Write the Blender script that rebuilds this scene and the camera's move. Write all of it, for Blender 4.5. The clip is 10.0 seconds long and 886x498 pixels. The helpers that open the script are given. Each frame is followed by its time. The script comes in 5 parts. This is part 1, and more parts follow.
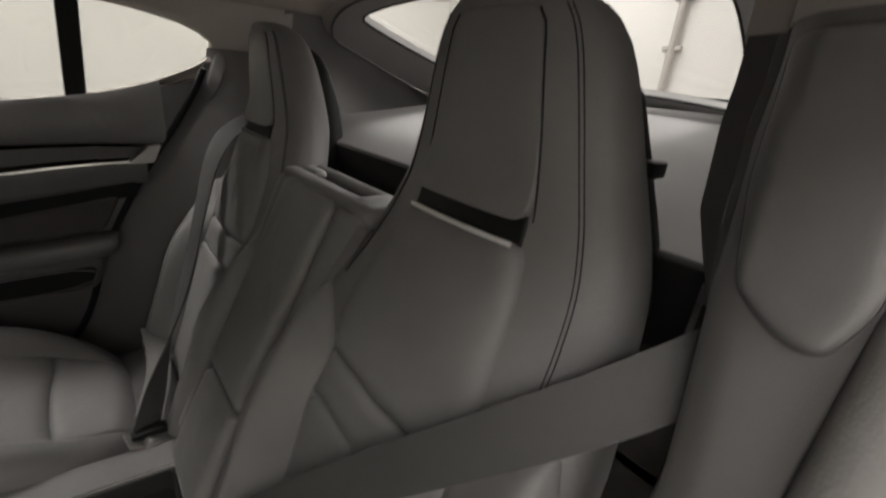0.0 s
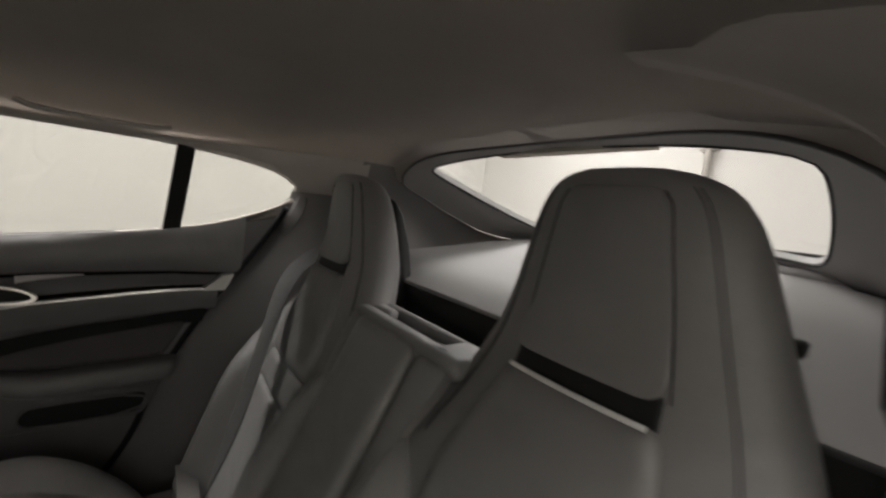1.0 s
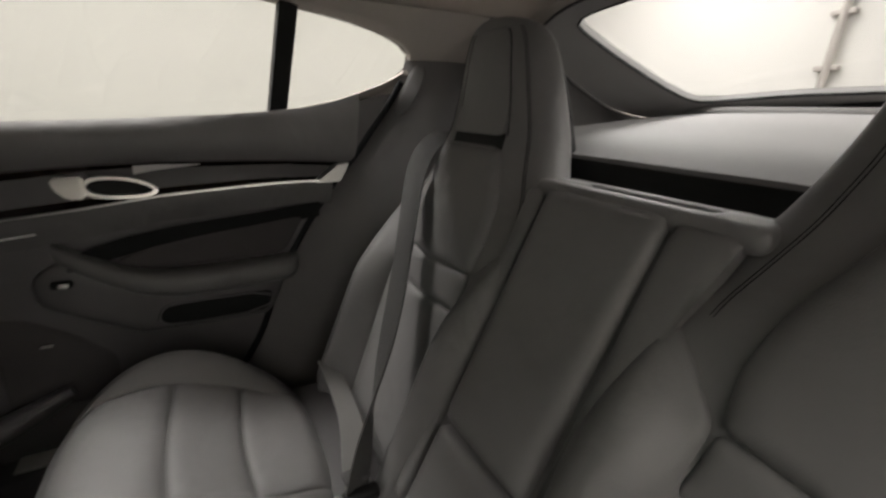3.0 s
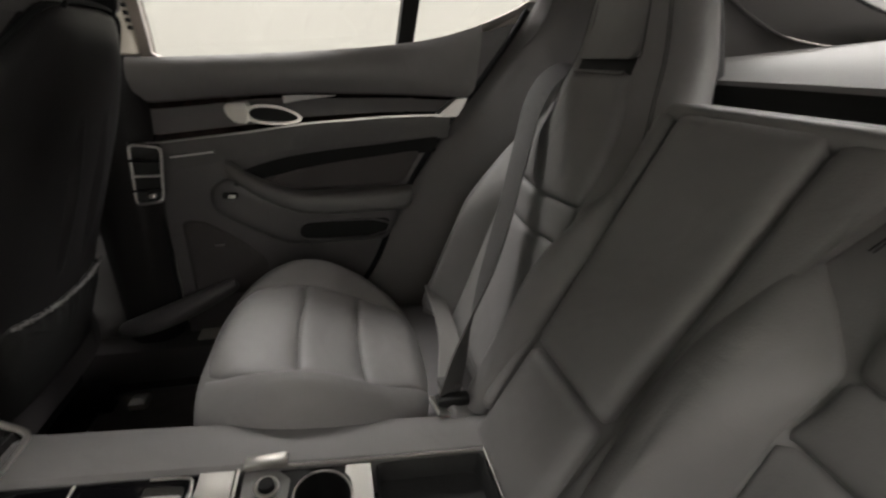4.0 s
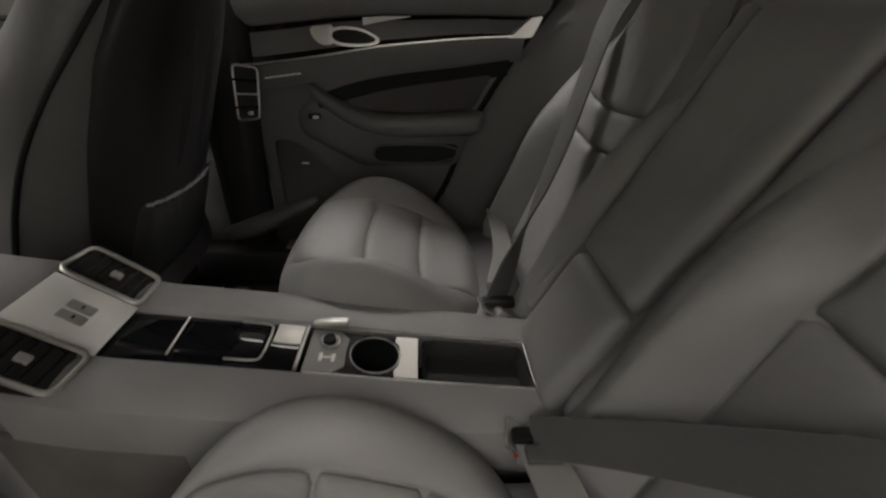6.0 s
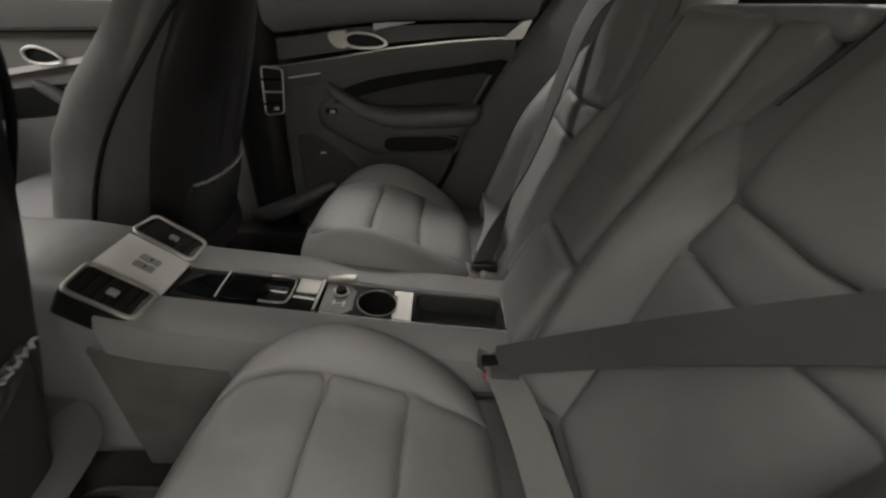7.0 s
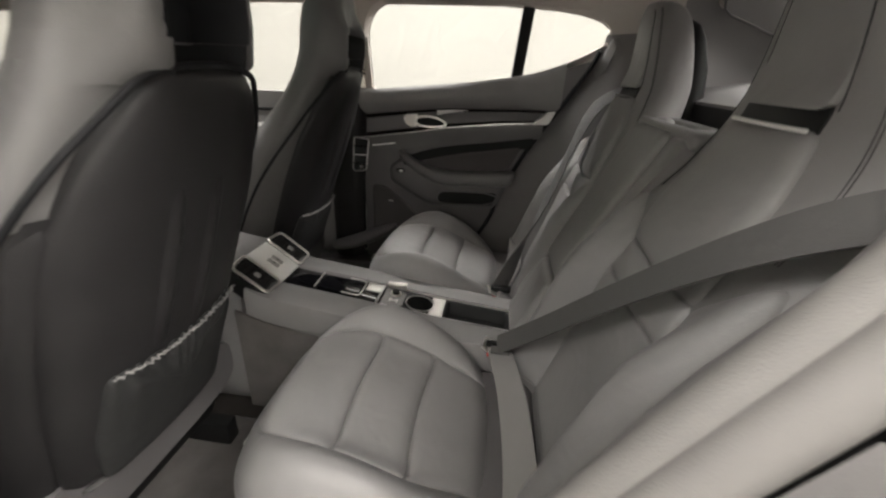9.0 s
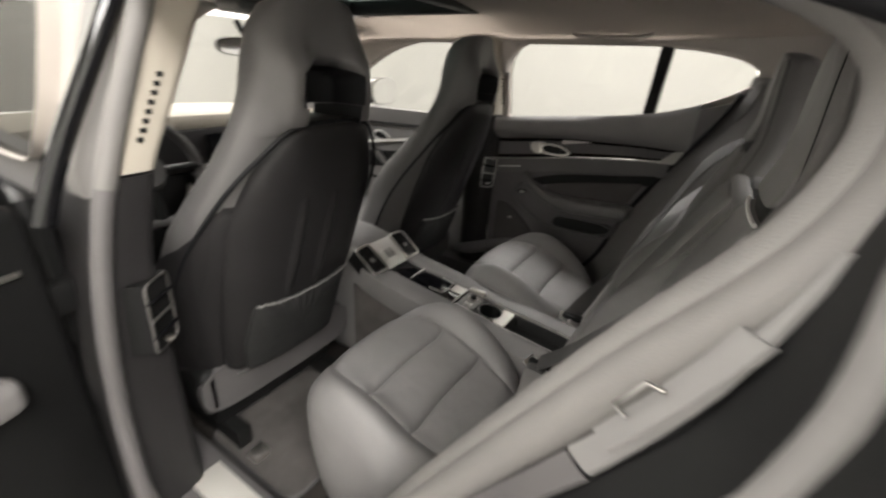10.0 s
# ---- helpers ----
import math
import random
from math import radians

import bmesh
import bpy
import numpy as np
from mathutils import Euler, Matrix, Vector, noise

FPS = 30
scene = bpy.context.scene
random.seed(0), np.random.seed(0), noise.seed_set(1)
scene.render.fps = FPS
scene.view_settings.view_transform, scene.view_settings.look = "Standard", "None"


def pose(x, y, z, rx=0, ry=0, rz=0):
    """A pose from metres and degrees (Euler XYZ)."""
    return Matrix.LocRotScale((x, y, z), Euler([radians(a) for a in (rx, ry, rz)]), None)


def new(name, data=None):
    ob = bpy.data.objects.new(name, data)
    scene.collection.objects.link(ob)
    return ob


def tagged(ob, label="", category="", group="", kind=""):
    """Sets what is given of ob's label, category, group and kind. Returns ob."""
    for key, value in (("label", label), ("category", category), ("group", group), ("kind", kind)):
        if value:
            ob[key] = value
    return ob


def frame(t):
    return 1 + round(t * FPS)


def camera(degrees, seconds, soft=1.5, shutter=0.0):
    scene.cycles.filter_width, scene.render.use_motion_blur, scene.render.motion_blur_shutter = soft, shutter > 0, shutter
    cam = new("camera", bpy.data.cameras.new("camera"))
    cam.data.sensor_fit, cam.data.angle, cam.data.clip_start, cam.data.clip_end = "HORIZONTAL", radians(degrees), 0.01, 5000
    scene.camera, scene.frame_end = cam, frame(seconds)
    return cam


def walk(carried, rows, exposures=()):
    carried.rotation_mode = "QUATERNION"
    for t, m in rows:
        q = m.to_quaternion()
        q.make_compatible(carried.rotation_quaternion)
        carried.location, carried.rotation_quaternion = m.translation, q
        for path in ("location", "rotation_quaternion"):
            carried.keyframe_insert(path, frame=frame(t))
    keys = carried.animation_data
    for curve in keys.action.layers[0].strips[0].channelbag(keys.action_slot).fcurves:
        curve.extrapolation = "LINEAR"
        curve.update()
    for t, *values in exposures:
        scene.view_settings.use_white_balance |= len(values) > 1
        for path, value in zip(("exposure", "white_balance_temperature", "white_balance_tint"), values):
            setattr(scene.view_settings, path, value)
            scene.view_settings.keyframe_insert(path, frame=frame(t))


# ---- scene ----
cam = camera(94.47, 10.0, soft=2.3, shutter=0.5)
# seconds; metres from the foot of the rear bench, x to the car's right, y forward; degrees
PATH = [
    (0.0, -0.6510, 0.0273, 1.2588, 68.59, -5.28, -129.76),
    (0.5, -0.6411, 0.0194, 1.2862, 75.05, -6.27, -128.65),
    (1.0, -0.5798, 0.0830, 1.2873, 85.01, -6.73, -125.49),
    (1.5, -0.4387, 0.1186, 1.2894, 87.44, -6.27, -126.27),
    (2.0, -0.3464, 0.1595, 1.2582, 83.93, -5.12, -126.72),
    (2.5, -0.3265, 0.2033, 1.2084, 77.44, -4.23, -126.19),
    (4.0, -0.3751, 0.2078, 1.1224, 65.82, -3.49, -104.02),
    (4.5, -0.3639, 0.1945, 1.1103, 64.80, -3.44, -97.85),
    (5.0, -0.3864, 0.1967, 1.0963, 63.04, -2.80, -94.39),
    (5.5, -0.4076, 0.1951, 1.0834, 61.32, -2.18, -93.00),
    (6.0, -0.4603, 0.1764, 1.0610, 59.51, -1.92, -92.69),
    (7.5, -0.6922, 0.1135, 1.1101, 59.54, -0.73, -88.78),
    (8.0, -0.7672, 0.1023, 1.1293, 61.06, -0.86, -87.13),
    (8.5, -0.8188, 0.0982, 1.1581, 64.23, -1.45, -85.47),
    (9.0, -0.9325, 0.0664, 1.1759, 66.44, -1.95, -81.85),
    (9.5, -0.9986, -0.0092, 1.2423, 68.54, -2.72, -74.45),
    (10.0, -0.9990, -0.1937, 1.2781, 66.20, -2.86, -56.94),
]
EXPOSURES = [(0.0, -0.16), (1.0, -0.10), (2.5, -0.06), (4.0, 0.17), (4.5, 0.06), (5.0, 0.0), (6.0, -0.02), (7.5, 0.16), (8.0, 0.27), (8.5, 0.35), (9.0, 0.52), (9.5, 0.40), (10.0, 0.35)]
walk(cam, [(t, pose(x, y, z, a, b, c)) for t, x, y, z, a, b, c in PATH], EXPOSURES)

# ---- light: a white hall with lamp panels in its ceiling ----
world = bpy.data.worlds.new("world")
scene.world = world
world.use_nodes = True
world.node_tree.nodes["Background"].inputs[0].default_value = (0.93, 0.95, 1.0, 1)
world.node_tree.nodes["Background"].inputs[1].default_value = 0.25


# ---- materials ----
def material(name, color, rough=0.5, metal=0.0, grain=0.0, grain_size=300.0, vary=0.1, vary_size=6.0, coat=0.0, wear=0.0, spec=0.5, sag=0.0):
    """Principled surface: broad tone variation, fine grain relief and a roughness that follows the wear."""
    m = bpy.data.materials.new(name)
    m.use_nodes = True
    nt = m.node_tree
    p = nt.nodes["Principled BSDF"]
    p.inputs["Metallic"].default_value = metal
    p.inputs["Coat Weight"].default_value = coat
    p.inputs["Specular IOR Level"].default_value = spec
    p.inputs["Coat Roughness"].default_value = 0.04
    tc = nt.nodes.new("ShaderNodeTexCoord")
    big = nt.nodes.new("ShaderNodeTexNoise")
    big.inputs["Scale"].default_value = vary_size
    big.inputs["Detail"].default_value = 6
    nt.links.new(tc.outputs["Object"], big.inputs["Vector"])
    ramp = nt.nodes.new("ShaderNodeMapRange")
    ramp.inputs["From Min"].default_value, ramp.inputs["From Max"].default_value = 0.3, 0.7
    ramp.inputs["To Min"].default_value, ramp.inputs["To Max"].default_value = 1 - vary, 1 + vary
    nt.links.new(big.outputs["Fac"], ramp.inputs["Value"])
    mul = nt.nodes.new("ShaderNodeVectorMath")
    mul.operation = "SCALE"
    mul.inputs[0].default_value = color
    nt.links.new(ramp.outputs["Result"], mul.inputs["Scale"])
    nt.links.new(mul.outputs["Vector"], p.inputs["Base Color"])
    rr = nt.nodes.new("ShaderNodeMapRange")
    rr.inputs["To Min"].default_value, rr.inputs["To Max"].default_value = max(0.0, rough - 0.08 - wear), min(1.0, rough + 0.08)
    nt.links.new(big.outputs["Fac"], rr.inputs["Value"])
    nt.links.new(rr.outputs["Result"], p.inputs["Roughness"])
    if grain:
        cell = nt.nodes.new("ShaderNodeTexVoronoi")
        cell.inputs["Scale"].default_value = grain_size
        nt.links.new(tc.outputs["Object"], cell.inputs["Vector"])
        fold = nt.nodes.new("ShaderNodeTexNoise")
        fold.inputs["Scale"].default_value = grain_size / 12
        fold.inputs["Detail"].default_value = 3
        nt.links.new(tc.outputs["Object"], fold.inputs["Vector"])
        both = nt.nodes.new("ShaderNodeMath")
        both.operation = "MULTIPLY_ADD"
        both.inputs[1].default_value = 0.5
        nt.links.new(cell.outputs["Distance"], both.inputs[0])
        nt.links.new(fold.outputs["Fac"], both.inputs[2])
        bump = nt.nodes.new("ShaderNodeBump")
        bump.inputs["Strength"].default_value = grain
        bump.inputs["Distance"].default_value = 0.002
        nt.links.new(both.outputs["Value"], bump.inputs["Height"])
        nt.links.new(bump.outputs["Normal"], p.inputs["Normal"])
        if sag:
            wave = nt.nodes.new("ShaderNodeTexNoise")
            wave.inputs["Scale"].default_value = 11.0
            wave.inputs["Detail"].default_value = 2.5
            wave.inputs["Distortion"].default_value = 0.6
            nt.links.new(tc.outputs["Object"], wave.inputs["Vector"])
            soft = nt.nodes.new("ShaderNodeBump")
            soft.inputs["Strength"].default_value = sag
            soft.inputs["Distance"].default_value = 0.02
            nt.links.new(wave.outputs["Fac"], soft.inputs["Height"])
            nt.links.new(soft.outputs["Normal"], bump.inputs["Normal"])
    return m


LEATHER = material("grey_leather", (0.175, 0.169, 0.168), 0.52, grain=0.14, grain_size=420, vary=0.10, wear=0.04, spec=0.38, sag=0.22)
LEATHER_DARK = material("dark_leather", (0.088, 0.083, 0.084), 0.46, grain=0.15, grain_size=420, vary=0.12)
# grey leather in a darker copy, for front seats and door pads
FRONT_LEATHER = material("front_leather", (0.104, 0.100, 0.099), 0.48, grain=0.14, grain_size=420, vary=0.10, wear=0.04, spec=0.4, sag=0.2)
TRIM = material("trim_skin", (0.175, 0.168, 0.165), 0.52, grain=0.08, grain_size=900, vary=0.07)
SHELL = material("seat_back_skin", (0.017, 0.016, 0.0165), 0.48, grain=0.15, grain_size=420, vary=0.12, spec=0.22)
PILLAR_SKIN = material("quarter_skin", (0.150, 0.144, 0.142), 0.55, grain=0.10, grain_size=700, vary=0.08, spec=0.35)
# trim grey made lighter, with bounce light off the luggage cover in the colour
TAILGATE_LIT = material("tailgate_skin_lit", (0.27, 0.262, 0.257), 0.6, grain=0.1, grain_size=700, vary=0.06)
LINER = material("headliner_cloth", (0.43, 0.395, 0.362), 0.95, grain=0.15, grain_size=900, vary=0.05)
# paler copy of the belt webbing: light on the lap straps is in the colour
LAP_LIT = material("lap_webbing_lit", (0.20, 0.192, 0.187), 0.7, grain=0.5, grain_size=900, vary=0.05)
PILLAR_CLOTH = material("pillar_cloth", (0.42, 0.385, 0.325), 0.9, grain=0.3, grain_size=900, vary=0.05)
CARPET = material("carpet", (0.038, 0.034, 0.031), 1.0, grain=0.9, grain_size=650, vary=0.25, vary_size=14, spec=0.1)
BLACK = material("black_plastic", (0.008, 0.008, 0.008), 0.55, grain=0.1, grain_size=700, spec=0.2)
RUBBER = material("black_rubber", (0.008, 0.008, 0.009), 0.65, spec=0.2)
GLOSS = material("piano_black", (0.004, 0.004, 0.005), 0.05, coat=0.15, vary=0.02, vary_size=2, spec=0.35)
WOOD = material("dark_glossy_veneer", (0.012, 0.0065, 0.005), 0.14, coat=0.12, vary=0.45, vary_size=25, spec=0.3)
CHROME = material("satin_chrome", (0.76, 0.74, 0.71), 0.32, metal=1.0, vary=0.03)
SILVER = material("silver_plastic", (0.60, 0.585, 0.55), 0.36, metal=0.3, vary=0.04)
BELT = material("belt_webbing", (0.058, 0.056, 0.055), 0.7, grain=0.5, grain_size=900, vary=0.05)
CLOTH = material("speaker_cloth", (0.060, 0.054, 0.054), 0.95, grain=0.5, grain_size=1200, vary=0.1)
NET = material("pocket_mesh", (0.012, 0.012, 0.012), 0.7, grain=0.7, grain_size=500, vary=0.2, vary_size=30)
HEM = material("pocket_hem", (0.135, 0.131, 0.128), 0.6, grain=0.3, grain_size=300)
ROLL = material("edge_trim_skin", (0.148, 0.141, 0.135), 0.6, grain=0.2, grain_size=500, vary=0.06)
RUST = material("brown_plastic", (0.10, 0.075, 0.06), 0.5, vary=0.2)
JAMB = material("jamb_paint", (0.16, 0.155, 0.152), 0.42, coat=0.15, vary=0.08)
PAINT = material("pale_car_paint", (0.55, 0.53, 0.52), 0.25, coat=1.0, vary=0.03)
RED = material("red_plastic", (0.45, 0.02, 0.02), 0.4)
WALL = material("white_wall_paint", (0.86, 0.85, 0.815), 0.8, grain=0.1, grain_size=60, vary=0.02, vary_size=0.7)
FLOOR = material("sealed_concrete", (0.15, 0.145, 0.14), 0.35, grain=0.2, grain_size=50, vary=0.15, vary_size=1.3)
RAIL = material("brushed_rail", (0.42, 0.41, 0.40), 0.32, metal=1.0, vary=0.06, vary_size=20)
BUTTON = material("button_grey", (0.34, 0.33, 0.32), 0.35, metal=0.3)
SATIN = material("satin_silver", (0.76, 0.75, 0.73), 0.30, metal=0.15, vary=0.03)
SIDE_CARPET = material("side_carpet", (0.095, 0.087, 0.083), 1.0, grain=0.8, grain_size=650, vary=0.2, vary_size=14)
PIPE = material("galvanised_pipe", (0.52, 0.49, 0.46), 0.45, metal=0.4)


def glass_material(name, tint, gloss):
    m = bpy.data.materials.new(name)
    m.use_nodes = True
    nt = m.node_tree
    out = nt.nodes["Material Output"]
    clear = nt.nodes.new("ShaderNodeBsdfTransparent")
    clear.inputs["Color"].default_value = tint
    shine = nt.nodes.new("ShaderNodeBsdfGlossy")
    shine.inputs["Roughness"].default_value = 0.01
    mix = nt.nodes.new("ShaderNodeMixShader")
    mix.inputs["Fac"].default_value = gloss
    nt.links.new(clear.outputs[0], mix.inputs[1])
    nt.links.new(shine.outputs[0], mix.inputs[2])
    nt.links.new(mix.outputs[0], out.inputs["Surface"])
    return m


GLASS = glass_material("window_glass", (0.225, 0.225, 0.216, 1), 0.03)
REAR_GLASS = glass_material("rear_window_glass", (0.255, 0.252, 0.252, 1), 0.03)
COVER = material("luggage_cover_skin", (0.175, 0.169, 0.167), 0.7, grain=0.12, grain_size=700, vary=0.06, spec=0.25)
TINT = glass_material("tinted_roof_glass", (0.22, 0.26, 0.25, 1), 0.06)
MIRROR = material("mirror_glass", (0.85, 0.85, 0.85), 0.02, metal=1.0, vary=0.0)


# ---- modelling helpers ----
def thing(name, place, label, category, group="", kind=""):
    ob = new(name)
    ob.location = place
    ob.empty_display_size = 0.05
    return tagged(ob, label, category, group, kind)


def part(name, bm, mat, parent=None, label="", sharp=0.6, kind=""):
    bmesh.ops.recalc_face_normals(bm, faces=bm.faces)
    for f in bm.faces:
        f.smooth = True
    for e in bm.edges:
        e.smooth = len(e.link_faces) == 2 and e.calc_face_angle(0) < sharp
    me = bpy.data.meshes.new(name)
    bm.to_mesh(me)
    bm.free()
    me.materials.append(mat)
    ob = new(name, me)
    if parent:
        ob.parent = parent
        if parent.type == "EMPTY":
            ob.location = -parent.location
    return tagged(ob, label, kind=kind)


def skin(bm, loops, closed=True, caps=True, wrap=False):
    """Faces between loops of equally many points."""
    rows = [[bm.verts.new(p) for p in loop] for loop in loops]
    n = len(rows[0])
    pairs = list(zip(rows, rows[1:])) + ([(rows[-1], rows[0])] if wrap else [])
    for a, b in pairs:
        for i in range(n if closed else n - 1):
            j = (i + 1) % n
            bm.faces.new((a[i], a[j], b[j], b[i]))
    if caps and closed and not wrap:
        bm.faces.new(rows[0][::-1])
        bm.faces.new(rows[-1])
    return bm


def smoothed(points, times=2, closed=True):
    pts = [tuple(p) for p in points]
    for _ in range(times):
        out = [] if closed else [pts[0]]
        for i in range(len(pts) if closed else len(pts) - 1):
            a, b = pts[i], pts[(i + 1) % len(pts)]
            out.append(tuple(0.75 * u + 0.25 * v for u, v in zip(a, b)))
            out.append(tuple(0.25 * u + 0.75 * v for u, v in zip(a, b)))
        pts = out if closed else out + [pts[-1]]
    return pts


def resampled(points, n, closed=True):
    p = np.array(points, float)
    if closed:
        p = np.vstack([p, p[:1]])
    d = np.r_[0, np.cumsum(np.linalg.norm(np.diff(p, axis=0), axis=1))]
    at = np.linspace(0, d[-1], n, endpoint=not closed)
    return np.stack([np.interp(at, d, p[:, k]) for k in range(p.shape[1])], 1)


def filleted(points, radius=0.012, n=5):
    """A closed outline with its corners rounded to that radius."""
    out = []
    m = len(points)
    for i in range(m):
        a, b, c = (np.array(points[(i + k) % m], float) for k in (-1, 0, 1))
        u, v = a - b, c - b
        lu, lv = np.linalg.norm(u), np.linalg.norm(v)
        d = min(radius, 0.45 * lu, 0.45 * lv)
        p, q = b + u / lu * d, b + v / lv * d
        for k in range(n):
            t = k / (n - 1)
            out.append(tuple((1 - t) ** 2 * p + 2 * t * (1 - t) * b + t * t * q))
    return out


RINGS = (1.0, 0.985, 0.96, 0.92, 0.86, 0.78, 0.66, 0.5, 0.3, 0.12)


def pad(name, outline, surf, parent, mat, puff=0.015, edge=0.03, depth=0.015, n=72, soft=0.015, label=""):
    """An upholstered panel with that outline, puffed up over the surface surf(a, b, height), its edges rolled into the seams."""
    pts = resampled(filleted(outline, soft), n)
    c = pts.mean(0)
    a, b = pts, np.roll(pts, -1, 0)
    bm = bmesh.new()
    loops = [[surf(p[0], p[1], -depth) for p in pts]]
    for s in RINGS:
        q = c + (pts - c) * s
        ab = b - a
        w = np.clip(((q[:, None] - a[None]) * ab[None]).sum(2) / np.maximum((ab * ab).sum(1), 1e-12), 0, 1)
        d = np.linalg.norm(q[:, None] - (a[None] + w[..., None] * ab[None]), axis=2).min(1)
        k = np.clip(d / edge, 0, 1)
        h = puff * np.sqrt(1 - (1 - k) ** 2)
        loops.append([surf(x, y, z) for (x, y), z in zip(q, h)])
    skin(bm, loops, caps=False)
    bm.verts.ensure_lookup_table()
    last = [bm.verts[len(bm.verts) - n + i] for i in range(n)]
    mid = bm.verts.new(surf(c[0], c[1], puff))
    for i in range(n):
        bm.faces.new((last[i], last[(i + 1) % n], mid))
    return part(name, bm, mat, parent, label, sharp=1.2)


def oval(hx, hy, n=40, power=3.0):
    out = []
    for i in range(n):
        t = 2 * math.pi * i / n
        c, s = math.cos(t), math.sin(t)
        out.append((hx * math.copysign(abs(c) ** (2 / power), c), hy * math.copysign(abs(s) ** (2 / power), s)))
    return out


def tube(bm, points, radius, n=12, flat=1.0, closed=False):
    pts = [Vector(p) for p in points]
    loops, ref = [], None
    for i, p in enumerate(pts):
        a = pts[i - 1] if (i or closed) else pts[0]
        b = pts[(i + 1) % len(pts)] if (closed or i < len(pts) - 1) else pts[-1]
        t = (b - a).normalized()
        if ref is None:
            ref = Vector((0, 0, 1)) if abs(t.z) < 0.8 else Vector((0, 1, 0))
        u = (ref - t * ref.dot(t)).normalized()
        ref = u
        v = t.cross(u)
        r = radius(i / max(1, len(pts) - 1)) if callable(radius) else radius
        loops.append([p + u * (r * math.cos(2 * math.pi * k / n)) + v * (r * flat * math.sin(2 * math.pi * k / n)) for k in range(n)])
    return skin(bm, loops, wrap=closed, caps=not closed)


def rounded_box(bm, x0, x1, y0, y1, z0, z1, r=0.004, seg=2, m=None):
    made = bmesh.ops.create_cube(bm, size=1, matrix=Matrix.Translation(((x0 + x1) / 2, (y0 + y1) / 2, (z0 + z1) / 2)) @ Matrix.Diagonal((x1 - x0, y1 - y0, z1 - z0, 1)))
    vs = made["verts"]
    if r:
        es = list({e for v in vs for e in v.link_edges})
        res = bmesh.ops.bevel(bm, geom=vs + es, offset=r, segments=seg, profile=0.5, affect="EDGES")
        vs = list({v for f in res["faces"] for v in f.verts} | {v for v in vs if v.is_valid})
    if m is not None:
        bmesh.ops.transform(bm, matrix=m, verts=vs)
    return bm


def boxed(name, dims, mat, parent, r=0.004, label="", m=None, seg=2):
    return part(name, rounded_box(bmesh.new(), *dims, r=r, m=m, seg=seg), mat, parent, label)


def ribbon(bm, points, widths, sides, thick=0.0016):
    """A strap along points; sides: the direction across it at each point."""
    loops = []
    pts = [Vector(p) for p in points]
    for i, p in enumerate(pts):
        t = (pts[min(i + 1, len(pts) - 1)] - pts[max(i - 1, 0)]).normalized()
        s = Vector(sides[i])
        s = (s - t * s.dot(t)).normalized()
        nrm = s.cross(t)
        w = widths[i] / 2
        loops.append([p - s * w - nrm * thick, p + s * w - nrm * thick, p + s * w + nrm * thick, p - s * w + nrm * thick])
    return skin(bm, loops)


def sheet(bm, f, us, vs, thick=None, mirror=1):
    """A sheet through f(u, v), with a second face thick away (a vector) for its thickness."""
    g = [[Vector(f(u, v)) for v in vs] for u in us]
    a = [[bm.verts.new(p) for p in row] for row in g]
    for i in range(len(us) - 1):
        for j in range(len(vs) - 1):
            bm.faces.new((a[i][j], a[i + 1][j], a[i + 1][j + 1], a[i][j + 1]))
    if thick is not None:
        t = Vector(thick)
        b = [[bm.verts.new(p + t) for p in row] for row in g]
        for i in range(len(us) - 1):
            for j in range(len(vs) - 1):
                bm.faces.new((b[i][j], b[i][j + 1], b[i + 1][j + 1], b[i + 1][j]))
        ring = lambda q: [q[i][0] for i in range(len(us))] + [q[-1][j] for j in range(1, len(vs))] + [q[i][-1] for i in range(len(us) - 2, -1, -1)] + [q[0][j] for j in range(len(vs) - 2, 0, -1)]
        ra, rb = ring(a), ring(b)
        for i in range(len(ra)):
            j = (i + 1) % len(ra)
            bm.faces.new((ra[i], rb[i], rb[j], ra[j]))
    return bm


def curve_at(table, v):
    return float(np.interp(v, [p[0] for p in table], [p[1] for p in table]))


def step(v, a, b):
    """Smooth rise from 0 at a to 1 at b."""
    k = min(1.0, max(0.0, (v - a) / (b - a)))
    return k * k * (3 - 2 * k)


def eased(table, n=60):
    """A smooth table through the corner table."""
    return [tuple(p) for p in smoothed(table, 3, closed=False)]


# ---- the hall round the car ----
GROUND = 0.10
HX, HY0, HY1, TOP = 4.2, -4.0, 6.0, 3.3
boxed("ground", (-HX, HX, HY0, HY1, GROUND - 0.1, GROUND), FLOOR, None, r=0, label="smooth grey sealed concrete floor of the hall")["kind"] = "structure"
for nm, d in (("wall_south", (-HX - 0.15, HX + 0.15, HY0 - 0.15, HY0, GROUND - 0.1, TOP)), ("wall_north", (-HX - 0.15, HX + 0.15, HY1, HY1 + 0.15, GROUND - 0.1, TOP)),
              ("wall_east", (HX, HX + 0.15, HY0, HY1, GROUND - 0.1, TOP)), ("wall_west", (-HX - 0.15, -HX, HY0, HY1, GROUND - 0.1, TOP))):
    boxed(nm, d, WALL, None, r=0, label="plain white painted wall of the hall")["kind"] = "structure"
boxed("ceiling", (-HX - 0.15, HX + 0.15, HY0 - 0.15, HY1 + 0.15, TOP, TOP + 0.15), WALL, None, r=0, label="plain white painted ceiling of the hall")["kind"] = "structure"
glow = bpy.data.materials.new("lamp_diffuser")
glow.use_nodes = True
glow.node_tree.nodes["Principled BSDF"].inputs["Emission Color"].default_value = (1, 0.97, 0.90, 1)
glow.node_tree.nodes["Principled BSDF"].inputs["Emission Strength"].default_value = 3.0
